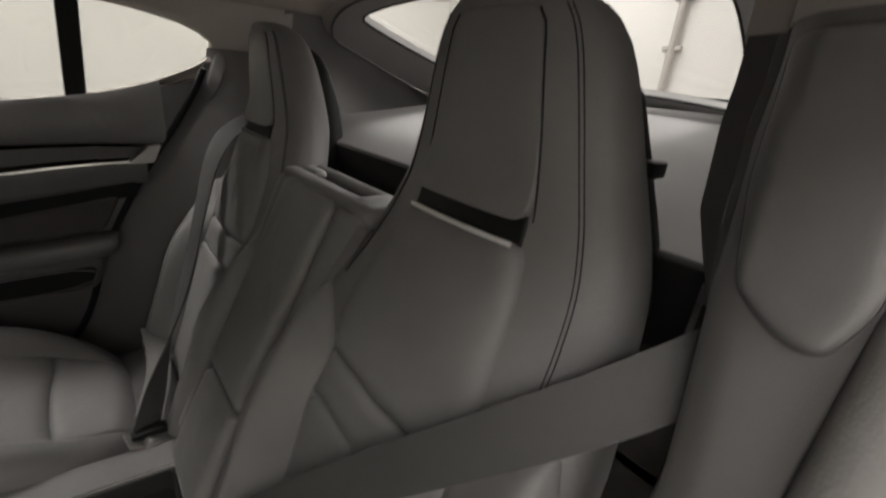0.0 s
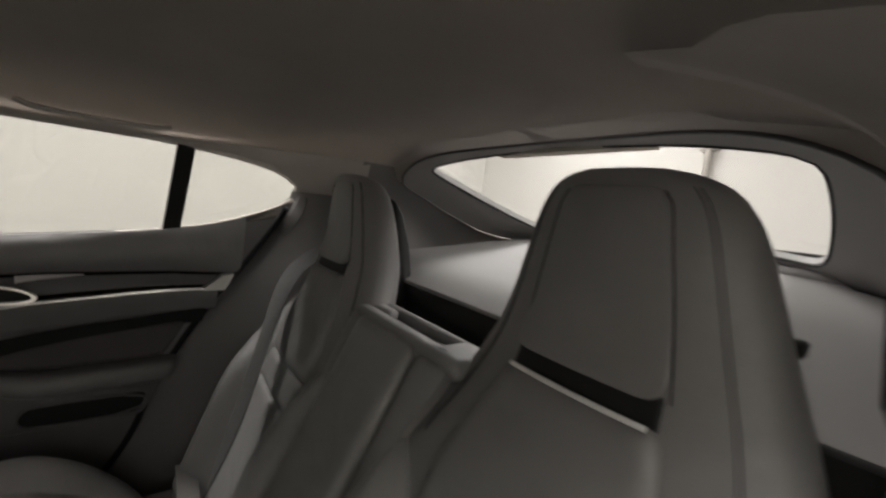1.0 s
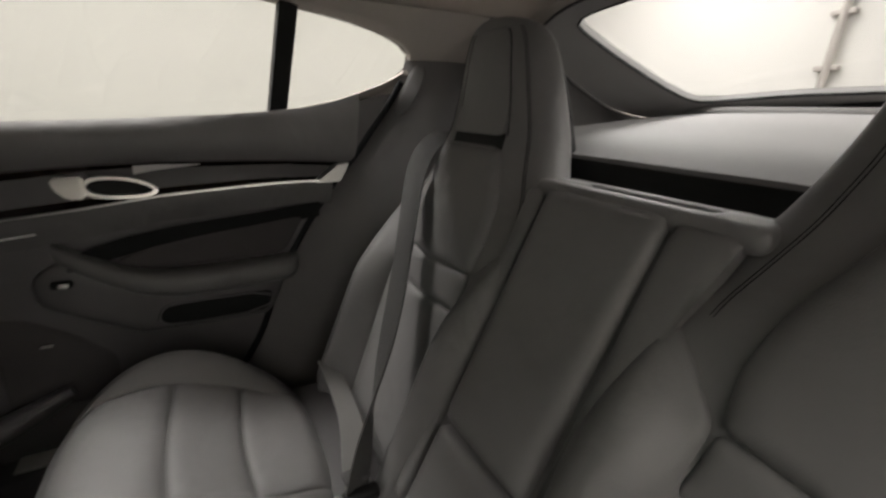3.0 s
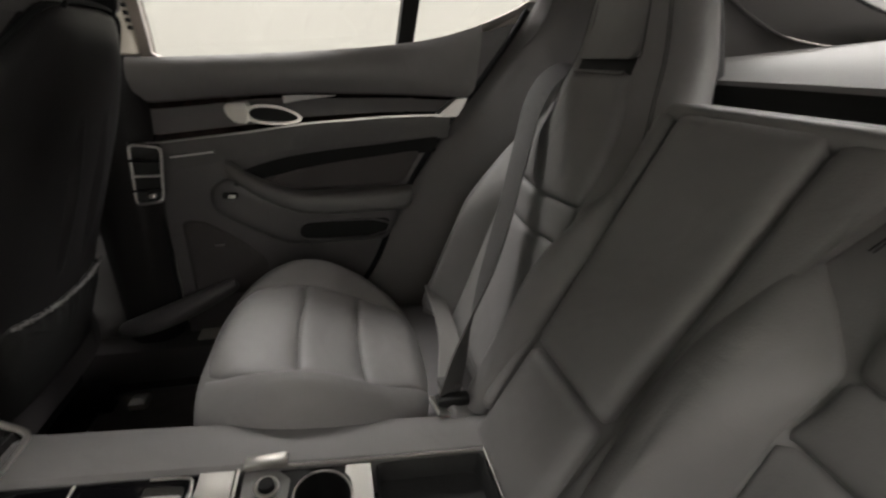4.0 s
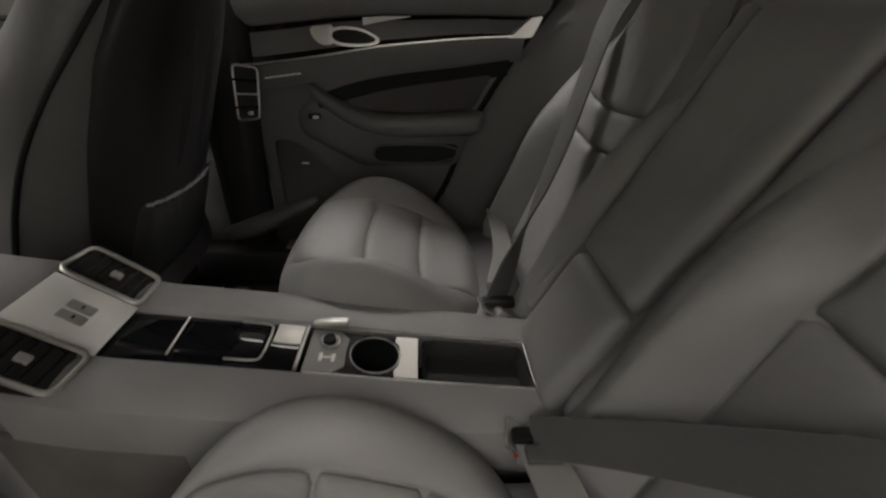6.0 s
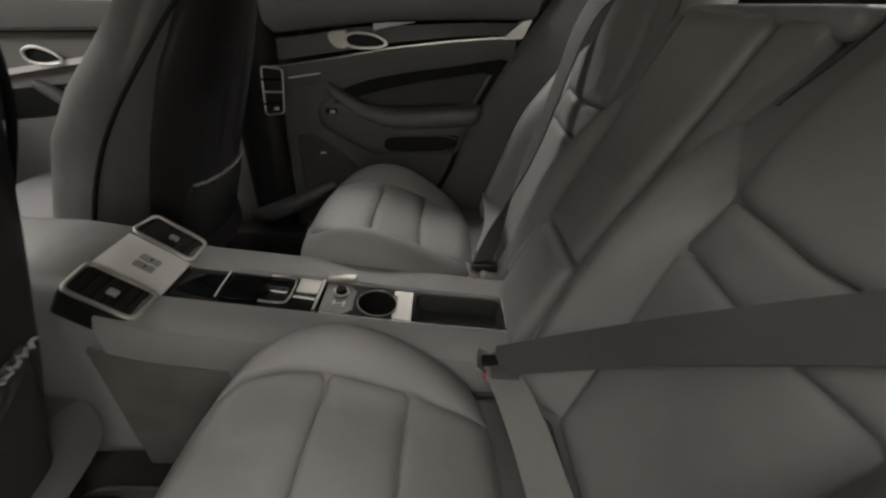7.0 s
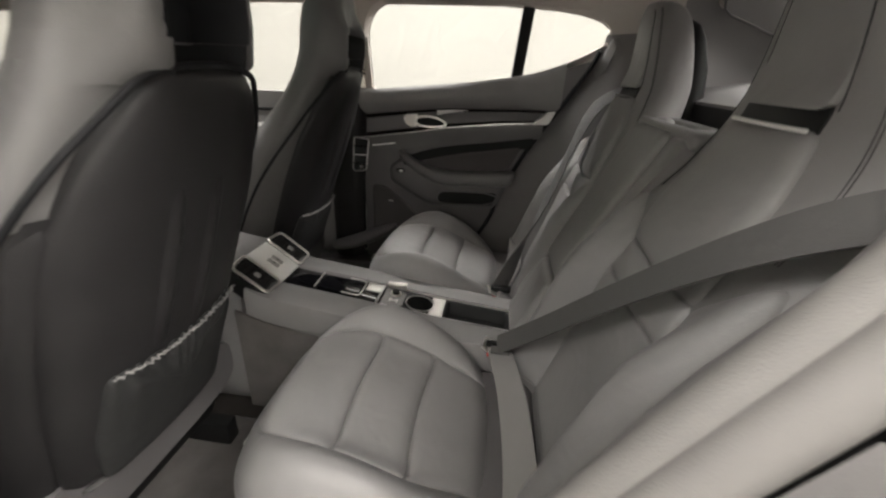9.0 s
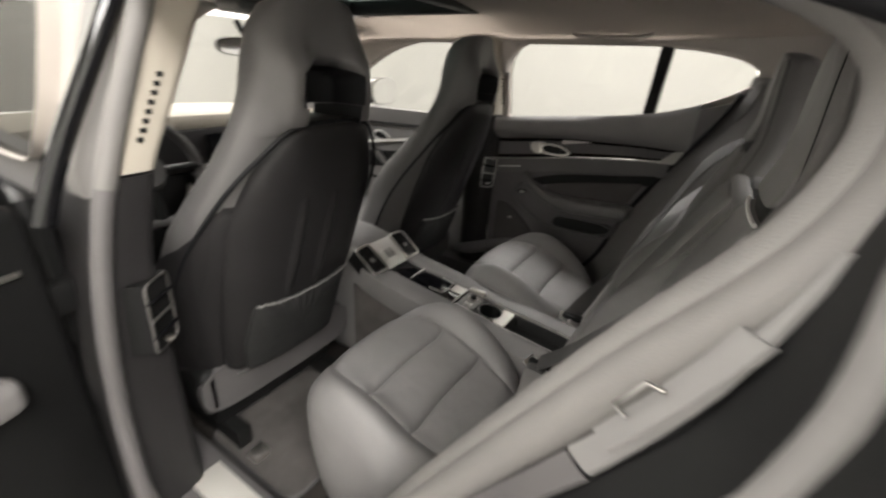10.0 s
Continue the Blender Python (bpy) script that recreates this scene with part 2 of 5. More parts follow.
for ly, row in ((-2.3, ((-2.0, 230.0), (2.0, 240.0))), (1.0, ((-2.75, 60.0), (2.1, 230.0))), (4.2, ((-1.6, 180.0), (1.6, 200.0)))):
    for lx, power in row:
        lamp = thing("ceiling_light", (lx, ly, TOP - 0.05), "flat white ceiling light panel, switched on", "light", "hall lights")
        boxed("frame", (lx - 0.65, lx + 0.65, ly - 1.25, ly + 1.25, TOP - 0.05, TOP), SILVER, lamp, r=0.005)
        boxed("diffuser", (lx - 0.62, lx + 0.62, ly - 1.22, ly + 1.22, TOP - 0.056, TOP - 0.052), glow, lamp, r=0)
        al = bpy.data.lights.new("panel_lamp", "AREA")
        al.shape, al.size, al.size_y, al.energy, al.color = "RECTANGLE", 1.22, 2.42, power, (1.0, 0.965, 0.925)
        lo = new("panel_lamp", al)
        lo.location = (lx, ly, TOP - 0.065)
pipe = thing("wall_pipe", (1.12, HY0 + 0.05, GROUND), "slim galvanised pipe clamped upright to the white wall", "pipe")
part("tube", tube(bmesh.new(), [(1.12, HY0 + 0.05, GROUND), (1.12, HY0 + 0.05, TOP - 0.01)], 0.028), PIPE, pipe)
for k in range(7):
    z = 0.6 + 0.38 * k
    boxed("clamp", (1.05, 1.20, HY0, HY0 + 0.06, z, z + 0.035), PIPE, pipe, r=0.004)

# ---- body shell of the car ----
def side_x(y, z):
    """Half width of the cabin's inner skin."""
    return 0.742 - 0.27 * max(0.0, z - 1.13) - 0.24 * max(0.0, 0.02 - y) - 0.05 * max(0.0, y - 0.9) ** 2


WINDOW = smoothed([(0.588, 1.115), (0.590, 1.098), (0.590, 1.098), (0.565, 1.099), (0.30, 1.125), (0.03, 1.160), (-0.09, 1.192), (-0.20, 1.240), (-0.258, 1.278), (-0.265, 1.315), (-0.215, 1.345),
                   (-0.12, 1.366), (0.02, 1.381), (0.30, 1.394), (0.585, 1.393)], 2)
FRONT_WINDOW = smoothed([(0.775, 1.085), (1.05, 1.07), (1.50, 1.06), (1.62, 1.075), (1.45, 1.22), (1.22, 1.34), (1.05, 1.383), (0.90, 1.393), (0.80, 1.39), (0.762, 1.36)], 2)


def headliner_z(x, y):
    z = 1.478 - 0.082 * (abs(x) / 0.64) ** 2.4
    z -= 0.055 * max(0.0, -0.1 - y) ** 1.3 + 0.10 * max(0.0, y - 0.95) ** 1.6
    z -= 0.020 * math.exp(-((y + 0.02) / (0.075 if y > -0.02 else 0.22)) ** 2) * max(0.0, 1 - (abs(x) / 0.60) ** 4)
    return z


body = thing("car_body", (0, 0, GROUND), "car cabin shell with pale headliner, grey trim and dark carpet", "car", kind="structure")


def surround(window, centre, outer, s, name, parent, mat, n=72, thick=0.035):
    """The skin round a window: from its edge out to the roof rail, the sill and the pillars."""
    inner = resampled(window, n)
    loops = [[], [], [], []]
    for y, z in inner:
        dy, dz = y - centre[0], z - centre[1]
        k = min((outer[1] - centre[0]) / dy if dy > 1e-6 else ((outer[0] - centre[0]) / dy if dy < -1e-6 else 1e9),
                (outer[3] - centre[1]) / dz if dz > 1e-6 else ((outer[2] - centre[1]) / dz if dz < -1e-6 else 1e9))
        k = max(k, 1.02)
        oy, oz = centre[0] + dy * k, centre[1] + dz * k
        x = side_x(y, z)
        loops[0].append((s * (x + thick), y, z))
        loops[1].append((s * (x + 0.004), y, z))
        my, mz = y + (oy - y) * 0.12, z + (oz - z) * 0.12
        tuck = 0.03 if (dz < 0 and name.startswith("rear")) else -0.012
        loops[2].append((s * (side_x(my, mz) + tuck), my, mz))
        loops[3].append((s * (side_x(oy, oz) + tuck), oy, oz))
    return part(name, skin(bmesh.new(), loops, caps=False), mat, parent)


for s in (1, -1):
    if s > 0:
        surround(WINDOW, (0.18, 1.26), (-0.44, 0.665, 1.085, 1.42), s, "rear_window_surround", body, LINER)
    surround(FRONT_WINDOW, (1.15, 1.22), (0.675, 1.75, 1.02, 1.42), s, "front_window_surround", body, LINER)
    for nm, w in (("rear_side_glass", WINDOW), ("front_side_glass", FRONT_WINDOW)):
        if s < 0 and nm.startswith("rear"):
            continue
        bm = bmesh.new()
        bm.faces.new([bm.verts.new((s * (side_x(y, z) + 0.022), y, z)) for y, z in resampled(w, 60)])
        bmesh.ops.triangulate(bm, faces=bm.faces)
        part(nm, bm, GLASS, body, "clear car window glass").visible_shadow = False

# headliner with the roof opening
bm = bmesh.new()
xs = np.linspace(-0.685, 0.685, 41)
ys = [-0.575 + 0.025 * k for k in range(81)]
grid = [[bm.verts.new((x, y, headliner_z(x, y))) for y in ys] for x in xs]
for i in range(len(xs) - 1):
    for j in range(len(ys) - 1):
        if abs(xs[i] + xs[i + 1]) / 2 < 0.37 and 0.60 < (ys[j] + ys[j + 1]) / 2 < 1.15:
            continue
        bm.faces.new((grid[i][j], grid[i + 1][j], grid[i + 1][j + 1], grid[i][j + 1]))
bmesh.ops.solidify(bm, geom=bm.faces[:], thickness=-0.02)
part("headliner", bm, LINER, body, "pale warm grey cloth headliner")
boxed("outer_roof", (-0.70, 0.70, -0.60, 0.58, 1.515, 1.53), PAINT, body, r=0.005)
boxed("outer_roof", (-0.66, 0.66, 1.16, 1.42, 1.495, 1.51), PAINT, body, r=0.005)
boxed("roof_glass", (-0.40, 0.40, 0.56, 1.18, 1.505, 1.512), TINT, body, r=0.002, label="dark tinted glass roof panel")
bm = bmesh.new()
for a in ((-0.40, 0.40, 0.575, 0.62), (-0.40, 0.40, 1.13, 1.175), (-0.40, -0.355, 0.62, 1.13), (0.355, 0.40, 0.62, 1.13)):
    rounded_box(bm, *a, 1.452, 1.50, r=0.004)
part("roof_glass_frame", bm, BLACK, body)
for s in (1, -1):
    hy = [0.30, 0.275, 0.17, 0.075, 0.05]
    bm = tube(bmesh.new(), smoothed([(s * (0.578 - o), y, headliner_z(0.578, y) - 0.004 - o) for y, o in zip(hy, (0, 0.010, 0.013, 0.010, 0))], 2, False), 0.0065, 10, flat=1.5)
    part("grab_handle", bm, LINER, body, "folding grab handle on the roof rail")

# tailgate: glass, the trim round it, the black seal of its opening and the roof edge outside
def mirrored(half):
    return list(half) + [(-x, y, z) for x, y, z in half[-2:0:-1]]


GLASS_RING = smoothed([(0.0, -0.610, 1.448), (0.22, -0.600, 1.441), (0.36, -0.570, 1.420), (0.425, -0.566, 1.404), (0.432, -0.62, 1.386), (0.415, -0.78, 1.334), (0.372, -1.005, 1.264), (0.30, -1.035, 1.272), (0.15, -1.045, 1.286), (0.0, -1.05, 1.290)], 2, False)
SEAL_RING = smoothed([(0.0, -0.575, 1.458), (0.17, -0.565, 1.454), (0.307, -0.538, 1.446), (0.400, -0.516, 1.427), (0.470, -0.514, 1.398), (0.520, -0.532, 1.358), (0.528, -0.61, 1.333), (0.534, -0.77, 1.272), (0.525, -0.90, 1.228), (0.45, -1.06, 1.215), (0.2, -1.10, 1.235), (0.0, -1.11, 1.245)], 2, False)
glass_loop = mirrored([tuple(p) for p in resampled(GLASS_RING, 50, closed=False)])
seal_loop = mirrored([tuple(p) for p in resampled(SEAL_RING, 50, closed=False)])
roof_loop = []
for x, y, z in seal_loop:
    k = step(abs(x), 0.30, 0.50)
    roof_loop.append((x + math.copysign(0.10, x) * k, y + 0.09 * (1 - 0.9 * k), z + 0.004 + 0.03 * k))
mid_loop = [tuple(0.55 * p + 0.45 * q + (0.006 if i == 2 else 0.0) for i, (p, q) in enumerate(zip(a, b))) for a, b in zip(glass_loop, seal_loop)]
bm = skin(bmesh.new(), [[(x, y - 0.010, z + 0.018) for x, y, z in glass_loop], glass_loop, mid_loop, [(x, y, z + 0.003) for x, y, z in seal_loop]], caps=False)
part("tailgate_trim", bm, TAILGATE_LIT, body, "grey trim round the sloping rear window")
part("roof_edge", skin(bmesh.new(), [seal_loop, [tuple((p + q) / 2 for p, q in zip(a, b)) for a, b in zip(seal_loop, roof_loop)], roof_loop], caps=False), LINER, body, "pale cloth edge of the tailgate opening")
bm = bmesh.new()
bm.faces.new([bm.verts.new((x, y - 0.010, z + 0.017)) for x, y, z in glass_loop])
bmesh.ops.triangulate(bm, faces=bm.faces)
part("rear_glass", bm, REAR_GLASS, body, "clear rear window glass").visible_shadow = False
part("tailgate_seal", tube(bmesh.new(), [(x, y, z - 0.002) for x, y, z in seal_loop], 0.0035, 10, closed=True), LEATHER_DARK, body, "dark seal of the tailgate opening")
part("glass_border", tube(bmesh.new(), [(x, y, z + 0.002) for x, y, z in glass_loop], 0.0035, 8, closed=True), RUBBER, body)
boxed("shade_blind", (-0.20, 0.19, -0.640, -0.602, 1.441, 1.452), PILLAR_CLOTH, body, r=0.004, label="rolled rear window blind rail")
boxed("tailgate_ledge", (-0.42, 0.42, -1.16, -1.075, 1.262, 1.294), BLACK, body, r=0.012, label="dark ledge below the rear window")

# quarter trims, door pillars
EDGE = [(0.36, 0.28), (0.45, 0.18), (0.575, 0.092), (0.73, 0.043), (0.90, -0.042), (1.025, -0.120), (1.148, -0.195), (1.24, -0.238), (1.30, -0.252), (1.36, -0.235)]
EDGE_S = eased(EDGE)
LEFT_EDGE = [(0.36, 0.27), (0.45, 0.19), (0.60, 0.095), (0.72, 0.030), (0.85, -0.050), (0.95, -0.115), (1.04, -0.172), (1.12, -0.215), (1.20, -0.246), (1.27, -0.262), (1.32, -0.252), (1.365, -0.215)]
LEFT_S = eased(LEFT_EDGE)


def quarter(s):
    """The padded trim behind the door opening, from its edge back to the seat and the rear pillar."""
    top = 1.300 if s > 0 else 1.318
    zs = np.linspace(0.36, top, 40)
    ks = np.linspace(0, 1, 16) if s > 0 else np.linspace(0, 0.5, 16)

    def f(z, k):
        ye = curve_at(EDGE_S, z) if s > 0 else curve_at(LEFT_S, z) + 0.012 - 0.014 * step(z, 1.05, 1.2)
        back = -0.40
        y = ye + (back - ye) * k
        x = side_x(min(y, 0.02), max(z, 1.0)) - 0.02 + 0.03 * (1 - k) ** 3
        x -= float(np.interp(z, (0.9, 1.1, 1.28, 1.40), (0.075, 0.075, 0.050, 0.015))) * math.sin(min(1, k * 1.6) * math.pi / 2)
        if s < 0:
            deep = float(np.interp(z, (0.60, 0.75, 0.90, 1.05, 1.15, 1.25, 1.34, 1.40), (0.66, 0.635, 0.612, 0.602, 0.574, 0.560, 0.562, 0.59)))
            tuck = float(np.interp(z, (1.08, 1.18), (-0.01, 0.030)))
            w = float(np.interp(z, (0.95, 1.15), (0.0, 1.0)))
            hold = float(np.interp(k, (0, 0.12, 0.25, 0.36, 0.46, 1.0), (0.012, 0.008 - 0.008 * w, -0.002 - 0.026 * w, -0.022 - 0.036 * w, -0.060 - 0.035 * w, back - ye)))
            x = float(np.interp(k, (0, 0.12, 0.25, 0.36, 0.46, 0.6, 1.0), (0.680, 0.665, deep + 0.030, deep + 0.008, deep, deep - tuck, deep - tuck)))
            y = ye + hold
        return (s * x, y, z)
    bm = sheet(bmesh.new(), f, zs, ks)
    name = "quarter_trim"
    part(name, bm, PILLAR_SKIN, body, "grey skinned quarter trim beside the rear seat")
    if s < 0:
        # inner half of the trim in dark leather, its shadow put into the colour
        part("inner_trim_shade", sheet(bmesh.new(), f, np.linspace(0.36, 1.318, 30), np.linspace(0.5, 1, 10)), LEATHER_DARK, body, "inner part of the quarter trim, shade put into its dark colour")
        part("pillar_head", sheet(bmesh.new(), lambda z, k: (f(1.318, k)[0] + 0.0015 + 0.17 * max(0.0, (z - 1.316) / 0.13) ** 3, f(1.318, k)[1] + 0.002 + 0.10 * max(0.0, (z - 1.316) / 0.13) ** 3, z), np.linspace(1.315, 1.45, 18), np.linspace(0, 1, 16)), LINER, body, "pale cloth head of the rear pillar")
    # belt cover let into the trim
    def surf(a, b, h):
        k = (a + 0.28) / -0.22 * 0.36 + 0.09
        p = f(b, max(0.02, min(0.98, k)))
        return Vector((p[0] - s * h, p[1], p[2]))
    if s < 0:
        def front(a, b, h):
            lo, hi = 0.0, 0.46
            for _ in range(24):
                m = (lo + hi) / 2
                if f(b, m)[0] < a:
                    lo = m
                else:
                    hi = m
            p = f(b, lo)
            return Vector((p[0] + 0.3 * h, p[1] + h, p[2]))
        cover_ring = [(-0.572, 1.308), (-0.578, 1.22), (-0.596, 1.165), (-0.625, 1.150), (-0.648, 1.150), (-0.660, 1.18), (-0.652, 1.25), (-0.643, 1.308)]
        pad("belt_cover", cover_ring, front, body, PILLAR_SKIN, puff=0.007, edge=0.010, depth=0.004, soft=0.012, n=90, label="rounded cover over the belt outlet")
        part("cover_seam", tube(bmesh.new(), [front(a, b, 0.001) for a, b in resampled(filleted(cover_ring, 0.014), 80)], 0.0013, 6, closed=True), LEATHER_DARK, body)
        return f
    pad("belt_cover", [(-0.265, 1.29), (-0.275, 1.19), (-0.33, 1.165), (-0.365, 1.20), (-0.37, 1.29)], surf, body, PILLAR_SKIN, puff=0.008, edge=0.012, depth=0.004, soft=0.05, label="rounded cover over the belt outlet")
    return f


for s in (1, -1):
    quarter(s)
part("door_shut", sheet(bmesh.new(), lambda z, k: (0.758 - 0.27 * max(0.0, z - 1.13) - 0.10 * max(0.0, 0.02 - curve_at(EDGE_S, z)), curve_at(EDGE_S, z) + 0.07 - 0.14 * k, z), np.linspace(0.40, 1.17, 24), (0, 0.5, 1)), RUBBER, body)
# the rolled edge of the open door's aperture and the jamb outside it
ROLL_LINE = [(0.45, 0.19), (0.60, 0.095), (0.72, 0.030), (0.85, -0.046), (0.95, -0.106), (1.04, -0.161), (1.10, -0.199), (1.15, -0.235), (1.197, -0.264), (1.25, -0.281), (1.285, -0.276), (1.312, -0.256), (1.328, -0.228), (1.346, -0.18), (1.372, -0.10), (1.394, 0.0), (1.405, 0.28), (1.405, 0.55)]
edge_pts = [Vector((-0.690 + 0.36 * max(0.0, z - 1.30) - 0.08 * max(0.0, 0.62 - z), y, z)) for z, y in smoothed(ROLL_LINE, 3, False)]


def edge_roll(across, wide, thick):
    """A soft roll along the opening's edge, set across it by the given offset."""
    loops = []
    for i, p in enumerate(edge_pts):
        t = edge_pts[min(i + 1, len(edge_pts) - 1)] - edge_pts[max(i - 1, 0)]
        n = Vector((0, t.z, -t.y)).normalized()
        a = Vector((0.90, 0, 0)) + 0.44 * n
        b = Vector((-0.44, 0, 0)) + 0.90 * n
        g = float(np.interp(p.z + 0.3 * max(0.0, p.y + 0.2), (1.27, 1.33, 1.46), (1.0, 0.66, 0.45)))
        loops.append([p + g * (a * (across + wide * math.cos(q)) + b * thick * math.sin(q)) for q in np.linspace(0, 2 * math.pi, 22)[:-1]])
    return skin(bmesh.new(), loops)


part("aperture_trim", edge_roll(0.009, 0.024, 0.019), ROLL, body, "broad grey padded edge of the door opening")
part("aperture_roll", edge_roll(-0.019, 0.024, 0.022), ROLL, body, "rounded pale grey roll along the door opening")
part("aperture_seal", tube(bmesh.new(), [(x - 0.046, y - 0.034, z - 0.020) for x, y, z in edge_pts], 0.009, 12), RUBBER, body, "black rubber door seal")


def jamb_strip(name, mat, za, zb, near, far, lift=0.0, label=""):
    """A strip of the door jamb between two lines (x, how far behind the aperture's edge), from height za up to zb."""
    def f(z, v):
        k = (z - za) / (zb - za)
        xa, oa = near(k)
        xb, ob = far(k)
        return (xa + (xb - xa) * v, curve_at(LEFT_S, z) - oa - (ob - oa) * v + lift * math.sin(v * math.pi), z)
    return part(name, sheet(bmesh.new(), f, np.linspace(za, zb, 34), np.linspace(0, 1, 6), (0.0, -0.004, 0.0)), mat, body, label)


jamb_strip("jamb_channel", BLACK, 0.45, 1.34, lambda k: (-0.700, 0.022), lambda k: (-0.800, float(np.interp(0.45 + 0.89 * k, (0.45, 0.9, 1.091, 1.163, 1.219, 1.30), (0.085, 0.068, 0.054, 0.034, 0.014, 0.0)))), label="black channel in the door jamb")
jamb_strip("jamb_inner", JAMB, 1.0, 1.205, lambda k: (-0.733, 0.012 + 0.006 * k), lambda k: (-0.735 - 0.014 * min(1.0, 2.2 * (1 - k)), 0.018 + 0.014 * (1 - k)), 0.002, "pale painted metal of the door jamb")
jamb_strip("jamb_lower", LEATHER_DARK, 0.50, 0.995, lambda k: (-0.733, 0.014), lambda k: (-0.750, 0.034), 0.002)
def lip_off(z):
    return float(np.interp(z, (0.55, 0.9, 1.091, 1.163, 1.219, 1.30), (0.075, 0.062, 0.049, 0.029, 0.008, -0.01)))


jamb_strip("jamb_lip", JAMB, 0.60, 1.28, lambda k: (-0.800, lip_off(0.60 + 0.68 * k)), lambda k: (-0.813, lip_off(0.60 + 0.68 * k) + 0.007), 0.003, "pale painted lip of the wing")
jamb_strip("wing_gap", BLACK, 0.60, 1.26, lambda k: (-0.813, lip_off(0.60 + 0.66 * k) + 0.011), lambda k: (-0.850, lip_off(0.60 + 0.66 * k) + 0.026))
jamb_strip("rear_wing", PAINT, 0.60, 1.22, lambda k: (-0.850, lip_off(0.60 + 0.62 * k) + 0.025), lambda k: (-0.935 + 0.03 * k, lip_off(0.60 + 0.62 * k) + 0.12), 0.004, "pale painted rear wing")
striker = jamb_strip("striker_plate", JAMB, 1.030, 1.150, lambda k: (-0.7335, 0.008), lambda k: (-0.7485, 0.022), 0.001, "metal door latch plate")
for za, zb, xa, wide, mat in ((1.040, 1.058, 0.004, 0.007, BLACK), (1.098, 1.112, 0.003, 0.008, RUST), (1.116, 1.140, 0.003, 0.008, BLACK)):
    jamb_strip("striker_slot", mat, za, zb, lambda k, xa=xa: (-0.7355 - xa, 0.0050 + xa), lambda k, xa=xa, wide=wide: (-0.7355 - xa - wide, 0.0052 + xa + wide), 0.0005).parent = striker
for za, zb in ((1.062, 1.069), (1.126, 1.131)):
    jamb_strip("striker_tab", SATIN, za, zb, lambda k: (-0.741, 0.011), lambda k: (-0.749, 0.021), 0.002).parent = striker
part("striker_loop", tube(bmesh.new(), [(-0.741, curve_at(LEFT_S, z) - 0.010 + o, z + o * 0.4) for z, o in ((1.060, 0), (1.062, 0.010), (1.090, 0.010), (1.092, 0))], 0.0018, 8), RAIL, striker)

for s in (1, -1):
    def rear_quarter(u, v, s=s):
        y = -0.42 - 0.74 * u
        z = 1.02 + (1.435 - 0.22 * u - 1.02) * v
        return (s * (0.635 - 0.10 * v * v - 0.03 * u), y, z)
    part("rear_quarter", sheet(bmesh.new(), rear_quarter, np.linspace(0, 1, 14), np.linspace(0, 1, 12), (s * 0.03, 0, 0)), TRIM, body, "grey trim below the rear pillar")

# floor, sills, tunnel, bulkhead
bm = sheet(bmesh.new(), lambda u, v: (u, v, 0.27 + 0.10 * max(0, abs(u) - 0.62) * 3), np.linspace(-0.76, 0.76, 30), np.linspace(-0.3, 2.2, 20), (0, 0, -0.05))
part("floor_carpet", bm, CARPET, body, "dark brown-grey carpet")
for s in (1, -1):
    boxed("sill", (min(s * 0.66, s * 0.80), max(s * 0.66, s * 0.80), 0.10, 2.1, 0.26, 0.385), LEATHER_DARK, body, r=0.02)
    boxed("sill_plate", (min(s * 0.685, s * 0.755), max(s * 0.685, s * 0.755), 0.34, 0.60, 0.384, 0.391), SILVER, body, r=0.003, label="bright scuff plate on the door sill")
boxed("rear_bulkhead", (-0.62, 0.62, -0.62, -0.56, 0.25, 1.08), CARPET, body, r=0.01)
boxed("boot_floor", (-0.62, 0.62, -1.3, -0.56, 0.70, 0.74), CARPET, body, r=0.01)
boxed("tailgate", (-0.72, 0.72, -1.36, -1.26, 0.40, 1.27), PAINT, body, r=0.03)
boxed("firewall", (-0.72, 0.72, 2.0, 2.06, 0.25, 0.98), BLACK, body, r=0.01)
for s in (1, -1):
    boxed("outer_side", (min(s * 0.80, s * 0.86), max(s * 0.80, s * 0.86), 0.70 if s < 0 else -1.3, 2.1, 0.25, 1.06), BLACK if s < 0 else PAINT, body, r=0.03)
    boxed("luggage_side", (min(s * 0.60, s * 0.64), max(s * 0.60, s * 0.64), -1.3, -0.52, 0.7, 1.09), CARPET, body, r=0.01)

part("pillar_foot", tube(bmesh.new(), smoothed([(0.672, 0.76, 0.445), (0.664, 0.70, 0.462), (0.668, 0.62, 0.492), (0.684, 0.54, 0.525), (0.70, 0.48, 0.55)], 2, False), lambda k: 0.012 + 0.018 * math.sin(k * math.pi) ** 0.8 * (1.25 - 0.6 * k), 14), LEATHER_DARK, body, "padded foot of the door pillar")

